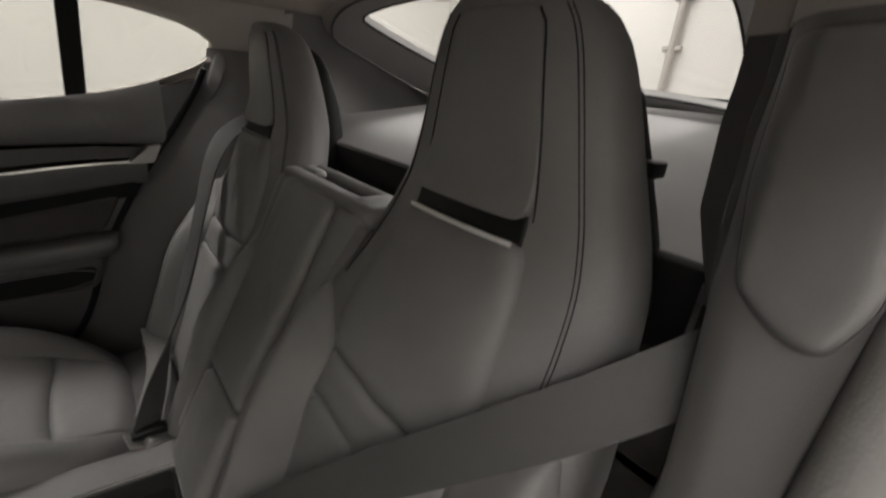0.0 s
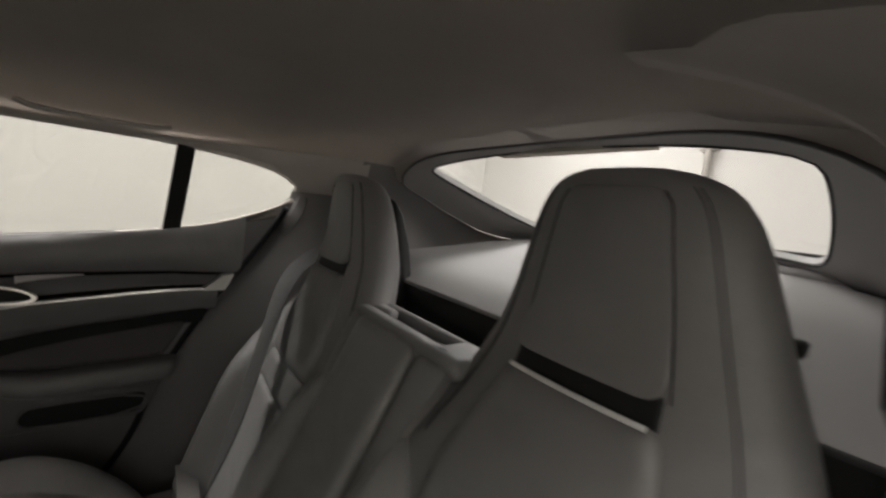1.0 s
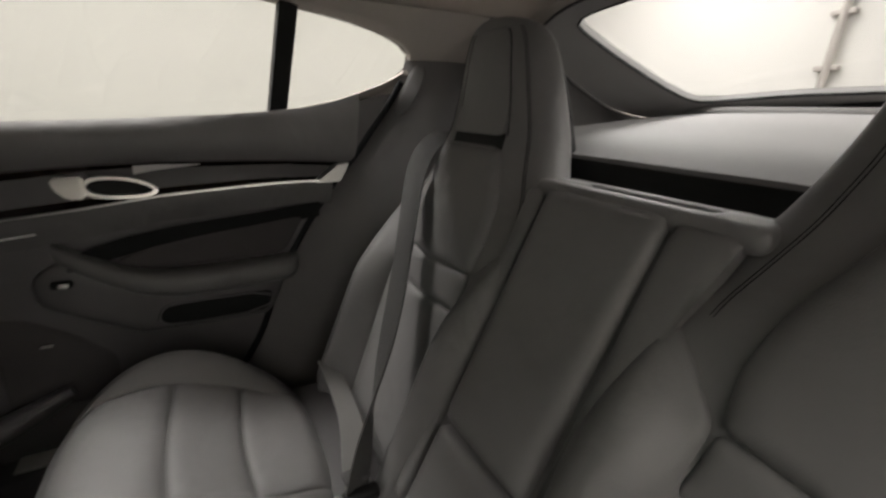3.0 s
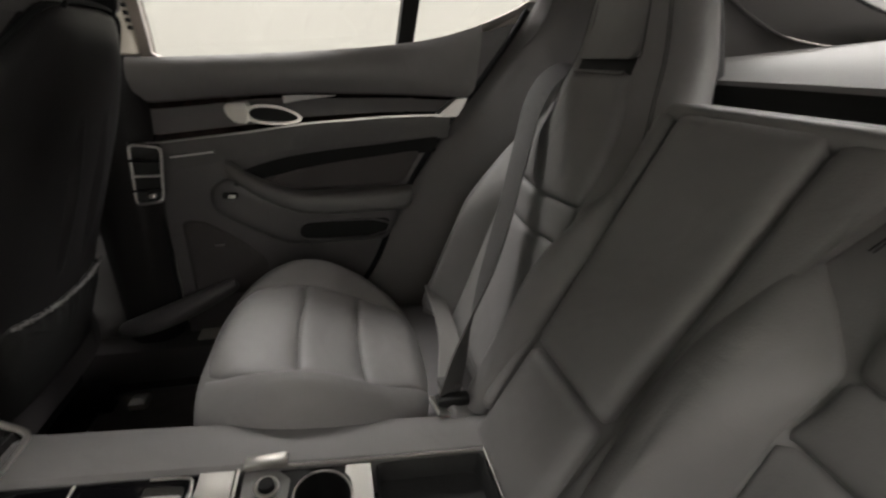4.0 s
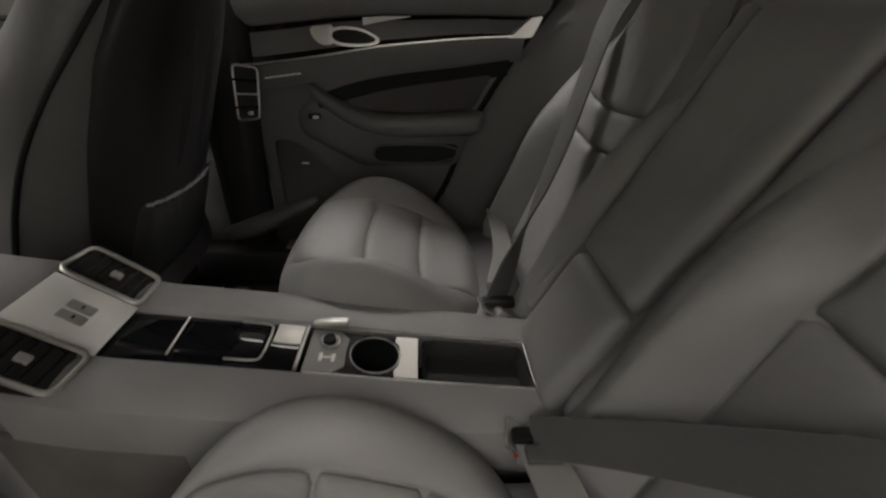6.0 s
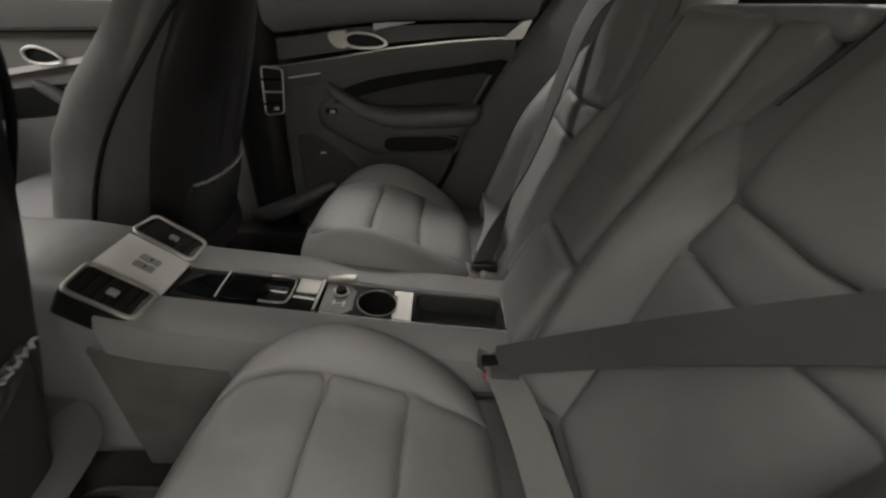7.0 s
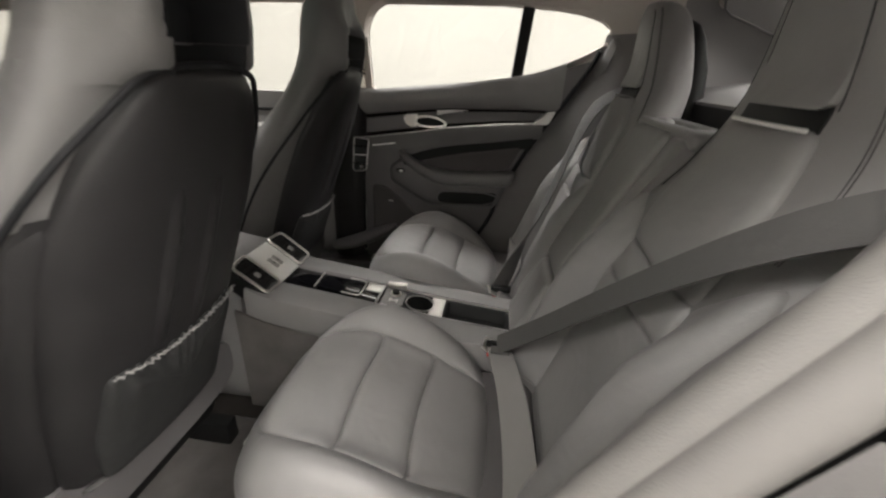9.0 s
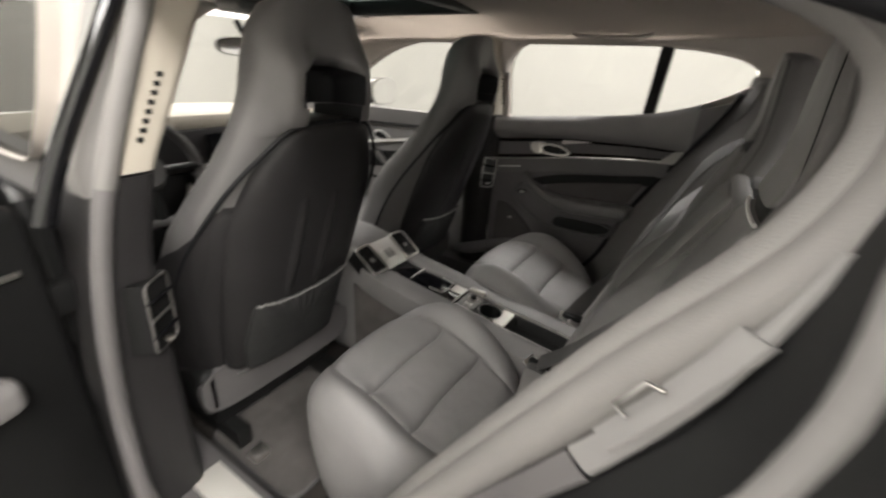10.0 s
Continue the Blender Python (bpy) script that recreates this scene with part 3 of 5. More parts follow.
# middle door pillars with outlet grilles
for s in (1, -1):
    def column(z, grow):
        if s < 0:
            xi = 0.690 - 0.50 * (z - 1.11) if z > 1.11 else 0.690 + 0.035 * min(1.0, (1.11 - z) / 0.15)
            xo = 0.750 - 0.40 * (z - 1.11) if z > 1.11 else float(np.interp(z, (0.36, 0.48, 0.73, 0.94, 1.11), (0.852, 0.850, 0.838, 0.806, 0.752)))
        else:
            xi, xo = side_x(0.62, z) - 0.05, side_x(0.62, z) + 0.015
        y0, y1 = (0.548 if s < 0 else 0.612) + 0.06 * max(0, 1.0 - z), 0.775
        c = 0.012 if s < 0 else 0.03
        ring = filleted([(xi, y0 + c), (xi + c, y0), (xo, y0 - 0.004), (xo, y1), (xi + 0.03, y1), (xi, y1 - 0.04)], 0.015, 4)
        return [(s * (x + grow), y, z) for x, y in ring]
    part("pillar_upper", skin(bmesh.new(), [column(z, 0.0) for z in np.linspace(1.105, 1.43, 14)]), PILLAR_CLOTH, body, "pale cloth covered upper door pillar")
    part("pillar_lower", skin(bmesh.new(), [column(z, 0.0) for z in np.linspace(0.36, 1.10, 14)]), SHELL, body, "dark grey lower door pillar trim")
    if s < 0:
        part("front_door_frame", sheet(bmesh.new(), lambda z, v: (-(0.758 - 0.38 * max(0.0, z - 1.11) + 0.02 * v), 0.60 + 0.02 * v, z), np.linspace(1.06, 1.42, 16), (0, 0.5, 1), (0, 0.06, 0)), ROLL, body, "pale painted upright behind the door pillar")
        part("front_door_frame", tube(bmesh.new(), smoothed([(-0.668, 0.585, 1.385), (-0.688, 0.58, 1.344), (-0.744, 0.58, 1.246), (-0.815, 0.58, 1.116), (-0.842, 0.585, 1.04)], 2, False), 0.0105, 10, flat=1.4), GLOSS, body, "slim black frame of the open door's window")
    if s < 0:
        edge = smoothed([(-0.642, 0.545, 1.40), (-0.664, 0.545, 1.35), (-0.764, 0.545, 1.12), (-0.812, 0.547, 0.94), (-0.838, 0.55, 0.733), (-0.848, 0.55, 0.48), (-0.835, 0.50, 0.40)], 3, False)
        part("pillar_roll", tube(bmesh.new(), [p for p in edge if p[2] > 1.08], 0.0155, 14), ROLL, body, "padded pale edge of the door pillar")
        part("pillar_roll", tube(bmesh.new(), [p for p in edge if p[2] < 1.10], 0.0150, 14), LEATHER_DARK, body, "dark padded edge of the lower door pillar")
    for k in range(8):
        z = 1.150 + 0.0135 * k
        x = (0.690 - 0.50 * (z - 1.11) + 0.039) if s < 0 else side_x(0.62, z) - 0.008
        hw = 0.0045 if s < 0 else 0.008
        oy = 0.0 if s < 0 else 0.064
        boxed("outlet_slot", (min(s * (x - hw), s * (x + hw)), max(s * (x - hw), s * (x + hw)), 0.5435 + oy, 0.56 + oy, z, z + 0.008), BLACK, body, r=0.001)
    vent = thing("pillar_vent", (s * 0.67, 0.62, 0.79), "upright black air vent with a chrome frame on the door pillar", "vent", "pillar vents")
    z0, z1 = 0.79, 0.925
    fr = [(-0.716, 0.578, z0), (-0.768, 0.540, z0), (-0.764, 0.537, z1), (-0.712, 0.575, z1)] if s < 0 else [(s * 0.664, 0.648, z0), (s * 0.690, 0.602, z0), (s * 0.698, 0.588, z1 - 0.01), (s * 0.672, 0.640, z1)]
    inx, iny = (0.0, -0.012) if s < 0 else (-0.012, 0.0)
    part("frame", tube(bmesh.new(), [tuple(p) for p in resampled(filleted([(x + inx, y + iny, z) for x, y, z in fr], 0.012), 48)], 0.0032 if s > 0 else 0.0022, 8, closed=True), RAIL, vent)
    bm = skin(bmesh.new(), [[(x + inx * 0.8, y + iny * 0.8, z) for x, y, z in fr], [(x + s * 0.03, y + 0.02, z) for x, y, z in fr]])
    part("grille", bm, BLACK, vent)
    for k in range(3):
        q = (k + 1) / 4
        ends = [tuple((1 - q) * u + q * v for u, v in zip(fr[i], fr[j])) for i, j in ((0, 3), (1, 2))]
        part("slat", tube(bmesh.new(), [(x + 1.6 * inx, y + 1.3 * iny, z) for x, y, z in ends], 0.003, 6), RAIL if k == 1 else GLOSS, vent)
    x, y, z = (sum(p[i] for p in fr) / 4 for i in range(3))
    boxed("wheel", (x + inx - 0.006, x + inx + 0.006, y + 1.4 * iny - 0.006, y + 1.4 * iny + 0.006, z0 + 0.012, z0 + 0.020), CHROME, vent, r=0.001)

# ---- rear seats ----
BACK_Y = eased([(0.45, -0.010), (0.58, -0.055), (0.837, -0.149), (1.00, -0.209), (1.13, -0.257), (1.18, -0.266), (1.34, -0.266), (1.40, -0.285)])
CUSHION = eased([(0.0, 0.548), (0.10, 0.556), (0.173, 0.570), (0.283, 0.612), (0.36, 0.630), (0.42, 0.628), (0.47, 0.612)])
C_Y, C_Z = ([p[k] for p in CUSHION] for k in range(2))


HEAD = ((0.44, 0.205, 0.16), (0.60, 0.225, 0.16), (0.80, 0.236, 0.15), (0.92, 0.236, 0.14), (1.00, 0.222, 0.135), (1.07, 0.198, 0.13), (1.12, 0.179, 0.128),
        (1.18, 0.154, 0.122), (1.25, 0.132, 0.112), (1.295, 0.118, 0.100), (1.320, 0.106, 0.088), (1.336, 0.092, 0.072), (1.347, 0.070, 0.052), (1.352, 0.038, 0.030))
HEAD_S = [tuple(p) for p in smoothed(HEAD, 2, False)]
HZ, HWID, HTH = ([p[k] for p in HEAD_S] for k in range(3))


def rear_seat(s):
    cx = 0.330
    seat = thing("car_seat", (s * cx, 0.1, 0.27), "grey leather rear bucket seat with a fixed headrest, beside the console", "car seat", "rear seats")

    def bolster(u, z):
        """How far the side bolsters stand out of the backrest."""
        a = abs(u)
        t = step(z, 0.84, 0.99)
        rise = 0.064 * (1.0 - step(z, 0.80, 1.03)) * step(a, 0.112 + 0.058 * t, 0.180 + 0.028 * t)
        return rise - 0.35 * max(0.0, a - 0.200) * (1 - step(z, 0.94, 1.02))

    def front(u, z, h=0.0):
        """Front skin of the backrest and headrest, rounding back to its flanks."""
        hw, th = float(np.interp(z, HZ, HWID)), float(np.interp(z, HZ, HTH))
        p = 5.5 - 3.1 * step(z, 0.94, 1.05)
        k = (1 - min(0.9995, abs(u) / hw) ** p) ** (1 / p)
        lean = 0.35 * (1 - step(z, 1.05, 1.15))
        y = curve_at(BACK_Y, z) - 0.012 - th / 2 + th / 2 * k + bolster(u, z)
        return Vector((s * (cx + u + 0.015 * step(z, 1.0, 1.12)), y + (1 - 0.06 * lean) * h, z + lean * h))

    # shell of the back and headrest
    loops = []
    for z in sorted({round(float(z), 4) for z in np.linspace(0.44, 1.345, 54)} | {1.336, 1.3415, 1.348, 1.351}):
        hw, th = float(np.interp(z, HZ, HWID)), float(np.interp(z, HZ, HTH))
        y = curve_at(BACK_Y, z) - 0.012 - th / 2
        ring = []
        for a, b in oval(hw, th / 2, 64, 2.6):
            if b >= 0:
                ring.append(tuple(front(a, z)))
            else:
                ring.append((s * (cx + a + 0.015 * step(z, 1.0, 1.12)), y + b + bolster(a, z) * (1 + b / (th / 2)), z))
        loops.append(ring)
    part("backrest_shell", skin(bmesh.new(), loops), LEATHER, seat, sharp=1.2)
    # headrest face over the belt slot, stitched seams
    face = pad("headrest_face", [(-0.085, 1.150), (0.085, 1.150), (0.073, 1.23), (0.058, 1.318), (0.046, 1.334), (-0.046, 1.334), (-0.058, 1.318), (-0.073, 1.23)],
               lambda u, z, h: front(u, z, h + 0.0005 + 0.010 * (1 - step(z, 1.148, 1.21))), seat, LEATHER, 0.0012, 0.012, 0.010, soft=0.02, n=110)
    for side in (-1, 1):
        part("face_seam", tube(bmesh.new(), [front(side * float(np.interp(z, (1.15, 1.23, 1.318, 1.334), (0.0865, 0.0745, 0.0595, 0.048))), z, 0.0004) for z in np.linspace(1.15, 1.33, 18)], 0.0010, 6), SHELL, face)
        for off in (0.0, 0.004):
            part("side_seam", tube(bmesh.new(), [front(side * (off + 0.77 * float(np.interp(z, HZ, HWID))), z, 0.0002) for z in np.linspace(1.0, 1.334, 28)], 0.0007, 6), SHELL, seat)
        ring = [(side * u, z) for u, z in ((0.205, 0.992), (0.165, 0.956), (0.127, 0.914), (0.131, 0.846), (0.124, 0.70), (0.114, 0.55), (0.222, 0.55), (0.233, 0.72), (0.234, 0.86), (0.224, 0.95))]
        pad("side_bolster", ring, front, seat, LEATHER, 0.010, 0.022, 0.03, soft=0.010, n=120)
    pad("shoulder_pad", [(-0.080, 1.129), (0.080, 1.129), (0.090, 1.120), (0.113, 1.05), (0.128, 0.972), (0.122, 0.915), (0.0, 0.905), (-0.122, 0.915), (-0.128, 0.972), (-0.113, 1.05), (-0.090, 1.120)], front, seat, LEATHER, 0.013, 0.022, 0.02, soft=0.010, n=110)
    pad("lumbar_panel", [(-0.121, 0.913), (0.0, 0.903), (0.121, 0.913), (0.129, 0.847), (0.0, 0.838), (-0.129, 0.847)], front, seat, LEATHER, 0.010, 0.018, 0.02, soft=0.006)
    pad("lower_back_panel", [(-0.129, 0.845), (0.0, 0.836), (0.129, 0.845), (0.122, 0.70), (0.112, 0.55), (-0.112, 0.55), (-0.122, 0.70)], front, seat, LEATHER, 0.010, 0.020, 0.02, soft=0.006, n=90)
    # the slot's inner shade, put in as a black pad on the skin
    slot = pad("belt_slot", [(-0.084, 1.120), (0.084, 1.120), (0.082, 1.155), (-0.082, 1.155)], front, seat, BLACK, 0.0020, 0.004, 0.01, soft=0.004, label="black pad for the shade in the slot under the headrest")
    # leather lip; on the left seat satin silver paints in its highlight
    part("slot_lip", tube(bmesh.new(), [front(u, 1.128, 0.0105) for u in np.linspace(-0.078, 0.078, 16)], 0.0028, 8), SATIN if s < 0 else LEATHER, slot, "thin leather lip of the slot, the left one's highlight put in as satin silver")
    # black rear cover of the headrest, with its pale catch
    loops = []
    for z, hw, th in ((1.06, 0.160, 0.026), (1.13, 0.140, 0.028), (1.20, 0.112, 0.028), (1.27, 0.090, 0.024), (1.30, 0.070, 0.02), (1.315, 0.04, 0.010)):
        y = curve_at(BACK_Y, z) - 0.012 - float(np.interp(z, HZ, HTH)) - 0.008
        loops.append([(s * (cx + 0.027) + a, y + b, z) for a, b in oval(hw, th, 32, 4)])
    cover_part = part("rear_cover", skin(bmesh.new(), loops), BLACK, seat, "black plastic cover behind the headrest")
    part("cover_catch", rounded_box(bmesh.new(), s * 0.474 - 0.012, s * 0.474 + 0.012, -0.405, -0.375, 1.196, 1.212, r=0.003), BLACK, cover_part)

    # cushion: an oval in plan, hollow between two high bolsters
    ccx, W, YC, LF, LB = 0.352, 0.250, 0.235, 0.238, 0.215

    def plan(u, y):
        return ((abs(u) / W) ** 3.1 + (abs(y - YC) / (LF if y > YC else LB)) ** 3.1) ** (1 / 3.1)

    def sit(u, y, h):
        z = float(np.interp(y, C_Y, C_Z))
        z += 0.074 * step(abs(u), 0.110, 0.220) * math.exp(-((y - 0.235) / 0.160) ** 2)
        r = min(0.9995, plan(u, y))
        z -= 0.090 * (1 - math.sqrt(1 - r ** 11))
        return Vector((s * (ccx + u), y, z + h * (1 - step(r, 0.76, 0.95))))

    def rim(k, n=72):
        out = []
        for i in range(n):
            t = 2 * math.pi * i / n
            c, d = math.cos(t), math.sin(t)
            out.append((k * W * math.copysign(abs(c) ** (2 / 3.1), c), YC + k * (LF if d > 0 else LB) * math.copysign(abs(d) ** (2 / 3.1), d)))
        return out

    loops = [[(s * (ccx + u), y, z) for u, y in rim(k)] for k, z in ((0.90, 0.30), (0.95, 0.36), (0.985, 0.44), (1.0, 0.50))]
    loops += [[tuple(sit(u, y, 0)) for u, y in rim(k)] for k in (0.9995, 0.995, 0.985, 0.965, 0.93, 0.88, 0.8, 0.68, 0.5, 0.28, 0.06)]
    part("cushion_base", skin(bmesh.new(), loops), LEATHER, seat, sharp=1.2)
    w = 0.152
    def cross(y, bow=0.010):
        """A seam across the cushion, bowed forward a little at its middle."""
        return [(u, y + bow * (1 - (u / w) ** 2)) for u in np.linspace(-w, w, 9)]
    flip = lambda line: line[::-1]
    pad("cushion_panel", [(-0.128, 0.040), (0.128, 0.040)] + flip(cross(0.168)), sit, seat, LEATHER, 0.012, 0.022, 0.012, soft=0.006, n=96)
    pad("cushion_panel", cross(0.170) + flip(cross(0.284)), sit, seat, LEATHER, 0.014, 0.026, 0.012, soft=0.006, n=96)
    pad("cushion_panel", cross(0.286) + [(0.150, 0.34), (0.138, 0.40), (0.108, 0.432), (0.05, 0.446), (-0.05, 0.446), (-0.108, 0.432), (-0.138, 0.40), (-0.150, 0.34)], sit, seat, LEATHER, 0.014, 0.026, 0.012, soft=0.012, n=110)
    for side in (-1, 1):
        def wing(v, k, side=side):
            y = 0.050 + 0.385 * v
            ui = float(np.interp(y, (0.045, 0.169, 0.285, 0.34, 0.40, 0.435), (0.131, 0.154, 0.154, 0.152, 0.141, 0.118)))
            uo = 0.975 * W * (1 - (abs(y - YC) / (LF if y > YC else LB)) ** 3.1) ** (1 / 3.1)
            u = ui + (uo - ui) * k
            e = min(1.0, (u - ui) / 0.030)
            return sit(side * u, y, 0.012 * math.sqrt(max(0.0, 1 - (1 - e) ** 2))) + Vector((0, 0, 0.0006))
        across = [0, 0.02, 0.05, 0.10, 0.17, 0.26, 0.38, 0.52, 0.66, 0.78, 0.88, 0.95, 1.0]
        part("cushion_bolster", sheet(bmesh.new(), wing, np.linspace(0, 1, 40), across), LEATHER, seat, sharp=1.2)
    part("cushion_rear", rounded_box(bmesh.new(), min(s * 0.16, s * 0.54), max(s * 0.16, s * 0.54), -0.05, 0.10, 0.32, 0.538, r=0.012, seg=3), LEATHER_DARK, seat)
    return seat


for s in (1, -1):
    rear_seat(s)

# ---- middle of the rear bench ----
mid = thing("centre_backrest", (0, -0.05, 0.45), "flat grey leather centre backrest between the rear seats", "car seat")
MID_Y = [(0.55, 0.005), (0.73, -0.082), (1.09, -0.262), (1.2, -0.31)]


def mid_surf(u, z, h):
    return Vector((u, curve_at(MID_Y, z) + 0.89 * h, z + 0.45 * h))


loops = [[(a * 1.0, curve_at(MID_Y, z) - 0.065 + b, z) for a, b in oval(0.128 + 0.03 * step(z, 1.0, 1.06), 0.06, 32, 6)] for z in (0.50, 0.62, 0.80, 0.95, 1.0, 1.03, 1.066)]
part("core", skin(bmesh.new(), loops), LEATHER, mid)
pad("centre_panel", [(-0.082, 0.742), (0.090, 0.742), (0.112, 1.082), (-0.080, 1.082)], mid_surf, mid, LEATHER, 0.016, 0.02, 0.02, soft=0.012)
pad("lower_panel", [(-0.090, 0.57), (0.085, 0.57), (0.088, 0.735), (-0.080, 0.735)], mid_surf, mid, LEATHER, 0.016, 0.02, 0.02, soft=0.012)
pad("side_strip", [(-0.124, 0.60), (-0.097, 0.60), (-0.087, 1.080), (-0.160, 1.080), (-0.130, 0.95)], mid_surf, mid, LEATHER, 0.008, 0.018, 0.02, soft=0.012)
pad("side_strip", [(0.096, 0.60), (0.124, 0.60), (0.134, 0.95), (0.160, 1.080), (0.119, 1.080)], mid_surf, mid, LEATHER, 0.008, 0.018, 0.02, soft=0.012)
bm = bmesh.new()
for d in ((-0.148, 0.148, -0.286, -0.252), (-0.148, 0.148, -0.338, -0.314), (0.078, 0.148, -0.318, -0.286), (-0.148, -0.112, -0.318, -0.286)):
    rounded_box(bm, *d, 1.064, 1.094, r=0.0125, seg=4)
rounded_box(bm, -0.178, -0.100, -0.338, -0.252, 1.062, 1.094, r=0.014, seg=4)
part("top_ledge", bm, LEATHER, mid, "padded ledge along the backrest top")
boxed("slot", (-0.112, 0.078, -0.318, -0.282, 1.062, 1.078), BLACK, mid, r=0.002)

# luggage cover behind the seats
def cover(u, v):
    w = 0.56 - 0.08 * v
    y = -0.40 - 0.64 * v
    z = 1.128 + 0.10 * v + 0.022 * math.sin(min(1.0, v * 6) * math.pi / 2) - 0.02 * (abs(u) ** 3)
    return (u * w, y, z)


shelf = thing("luggage_cover", (0, -0.7, 1.05), "smooth grey skinned luggage cover behind the rear seats", "parcel shelf")
vv = [0, 0.01, 0.03, 0.06, 0.1, 0.18, 0.3, 0.45, 0.6, 0.8, 1.0]
part("panel", sheet(bmesh.new(), cover, np.linspace(-1, 1, 24), vv, (0, 0, -0.02)), COVER, shelf)
boxed("front_rail", (-0.55, 0.55, -0.425, -0.398, 1.02, 1.122), BLACK, shelf, r=0.006, label="black front edge of the cover")
boxed("rear_strip", (-0.45, 0.45, -1.075, -1.03, 1.235, 1.262), TRIM, shelf, r=0.01)

# ---- seat belts ----
def belt(s, points, width=0.047):
    b = thing("seat_belt", (s * 0.45, -0.1, 0.6), "grey woven seat belt running across the rear seat to its buckle", "seat belt", "rear belts")
    pts = smoothed([p for p, d in points], 3, False)
    dirs = smoothed([d for p, d in points], 3, False)
    part("webbing", ribbon(bmesh.new(), pts, [width] * len(pts), dirs), BELT, b)
    x, y, z = s * 0.135, 0.040, 0.580
    m = Matrix.Translation((x, y, z)) @ Euler((radians(-58), 0, radians(10 * s))).to_matrix().to_4x4()
    buckle = part("buckle", rounded_box(bmesh.new(), -0.028, 0.028, -0.016, 0.016, -0.075, 0.004, r=0.007, seg=3, m=m), LEATHER, b, "grey sleeved belt buckle")
    part("release_button", rounded_box(bmesh.new(), -0.019, 0.019, 0.0, 0.013, 0.002, 0.008, r=0.002, m=m), RED, buckle, "red release button")
    part("tongue", rounded_box(bmesh.new(), -0.022, 0.022, -0.003, 0.002, 0.002, 0.03, r=0.0015, m=m), CHROME, buckle, "metal belt tongue")
    return b


belt(1, [((0.585, -0.37, 1.15), (0.3, 1, 0)), ((0.525, -0.275, 1.125), (.8, .7, .3)), ((0.468, -0.205, 1.075), (1, .1, .4)), ((0.370, -0.140, 0.945), (.95, -.1, .45)), ((0.298, -0.088, 0.825), (.9, -.1, .5)), ((0.225, -0.020, 0.690), (.7, -.5, .5)), ((0.145, 0.035, 0.592), (.5, -.6, .3))])
belt(-1, [((-0.63, -0.34, 1.13), (-.2, 1, 0)), ((-0.585, -0.235, 1.088), (-.4, .35, -.9)), ((-0.515, -0.176, 1.020), (-.6, .3, -.7)), ((-0.36, -0.104, 0.860), (-.7, .3, -.65)), ((-0.24, -0.042, 0.722), (-.65, .2, -.7)), ((-0.14, 0.035, 0.598), (-.6, .2, -.7))])
lap = thing("lap_belt", (-0.3, 0.0, 0.56), "woven lap strap tucked between cushion and backrest, light put into its pale colour", "seat belt", "lap straps")
part("webbing", ribbon(bmesh.new(), smoothed([(-0.135, 0.030, 0.590), (-0.19, 0.024, 0.606), (-0.28, 0.004, 0.600), (-0.42, -0.01, 0.594), (-0.55, -0.01, 0.60)], 3, False), [0.055] * 40, [(0, 1, .05)] * 40), LAP_LIT, lap)
lap = thing("lap_belt", (0.3, 0.0, 0.56), "woven lap strap tucked between cushion and backrest, light put into its pale colour", "seat belt", "lap straps")
part("webbing", ribbon(bmesh.new(), smoothed([(0.135, 0.030, 0.588), (0.19, 0.022, 0.60), (0.28, -0.005, 0.60), (0.40, -0.02, 0.592), (0.52, -0.02, 0.60)], 3, False), [0.047] * 40, [(0, 1, .35)] * 40), LAP_LIT, lap)

for s in (1, -1):
    strap = [o for o in bpy.data.objects if o.name.startswith("lap_belt") and o.location.x * s > 0][0]
    part("end_loop", rounded_box(bmesh.new(), min(s * 0.128, s * 0.150), max(s * 0.128, s * 0.150), 0.0, 0.058, 0.586, 0.603, r=0.004), BLACK, strap, "black end loop")
    part("stitch_patch", rounded_box(bmesh.new(), min(s * 0.158, s * 0.182), max(s * 0.158, s * 0.182), 0.006, 0.048, 0.600, 0.6095, r=0.002), BELT, strap, "dark stitched patch")

# ---- rear centre console ----
con = thing("rear_console", (0, 0.3, 0.27), "rear console with padded grey rails, gloss black lid and cup holder", "console")
RAIL_Z = [(-0.05, 0.578), (0.0, 0.580), (0.17, 0.598), (0.345, 0.622), (0.60, 0.655), (0.75, 0.70), (1.3, 0.74)]
for s in (1, -1):
    loops = []
    for y in np.linspace(-0.04, 0.66, 20):
        z = curve_at(RAIL_Z, y)
        wout = 0.126 + 0.008 * math.sin(y * 4)
        prof = [(0.046, z - 0.035), (0.046, z - 0.006), (0.052, z), (0.075, z + 0.003), (0.105, z + 0.001), (wout - 0.006, z - 0.008), (wout, z - 0.022), (wout, z - 0.075), (wout - 0.012, z - 0.085), (wout - 0.012, 0.27), (0.046, 0.27)]
        loops.append([(s * a, y, b) for a, b in prof])
    part("side_rail", skin(bmesh.new(), loops), LEATHER, con, "padded grey leather rail")
    bm = bmesh.new()
    loops = [[(s * (0.1155 + d), y, zz) for d, zz in ((0, 0.28), (0.006, 0.285), (0.006, curve_at(RAIL_Z, y) - 0.09), (0, curve_at(RAIL_Z, y) - 0.087))] for y in np.linspace(0.0, 0.70, 10)]
    part("side_carpet", skin(bm, loops), SIDE_CARPET, con)
    part("rail_trim", tube(bmesh.new(), [(s * 0.0475, y, curve_at(RAIL_Z, y) - 0.004) for y in (0.0, 0.1, 0.2, 0.34)], 0.0025, 6), CHROME, con)


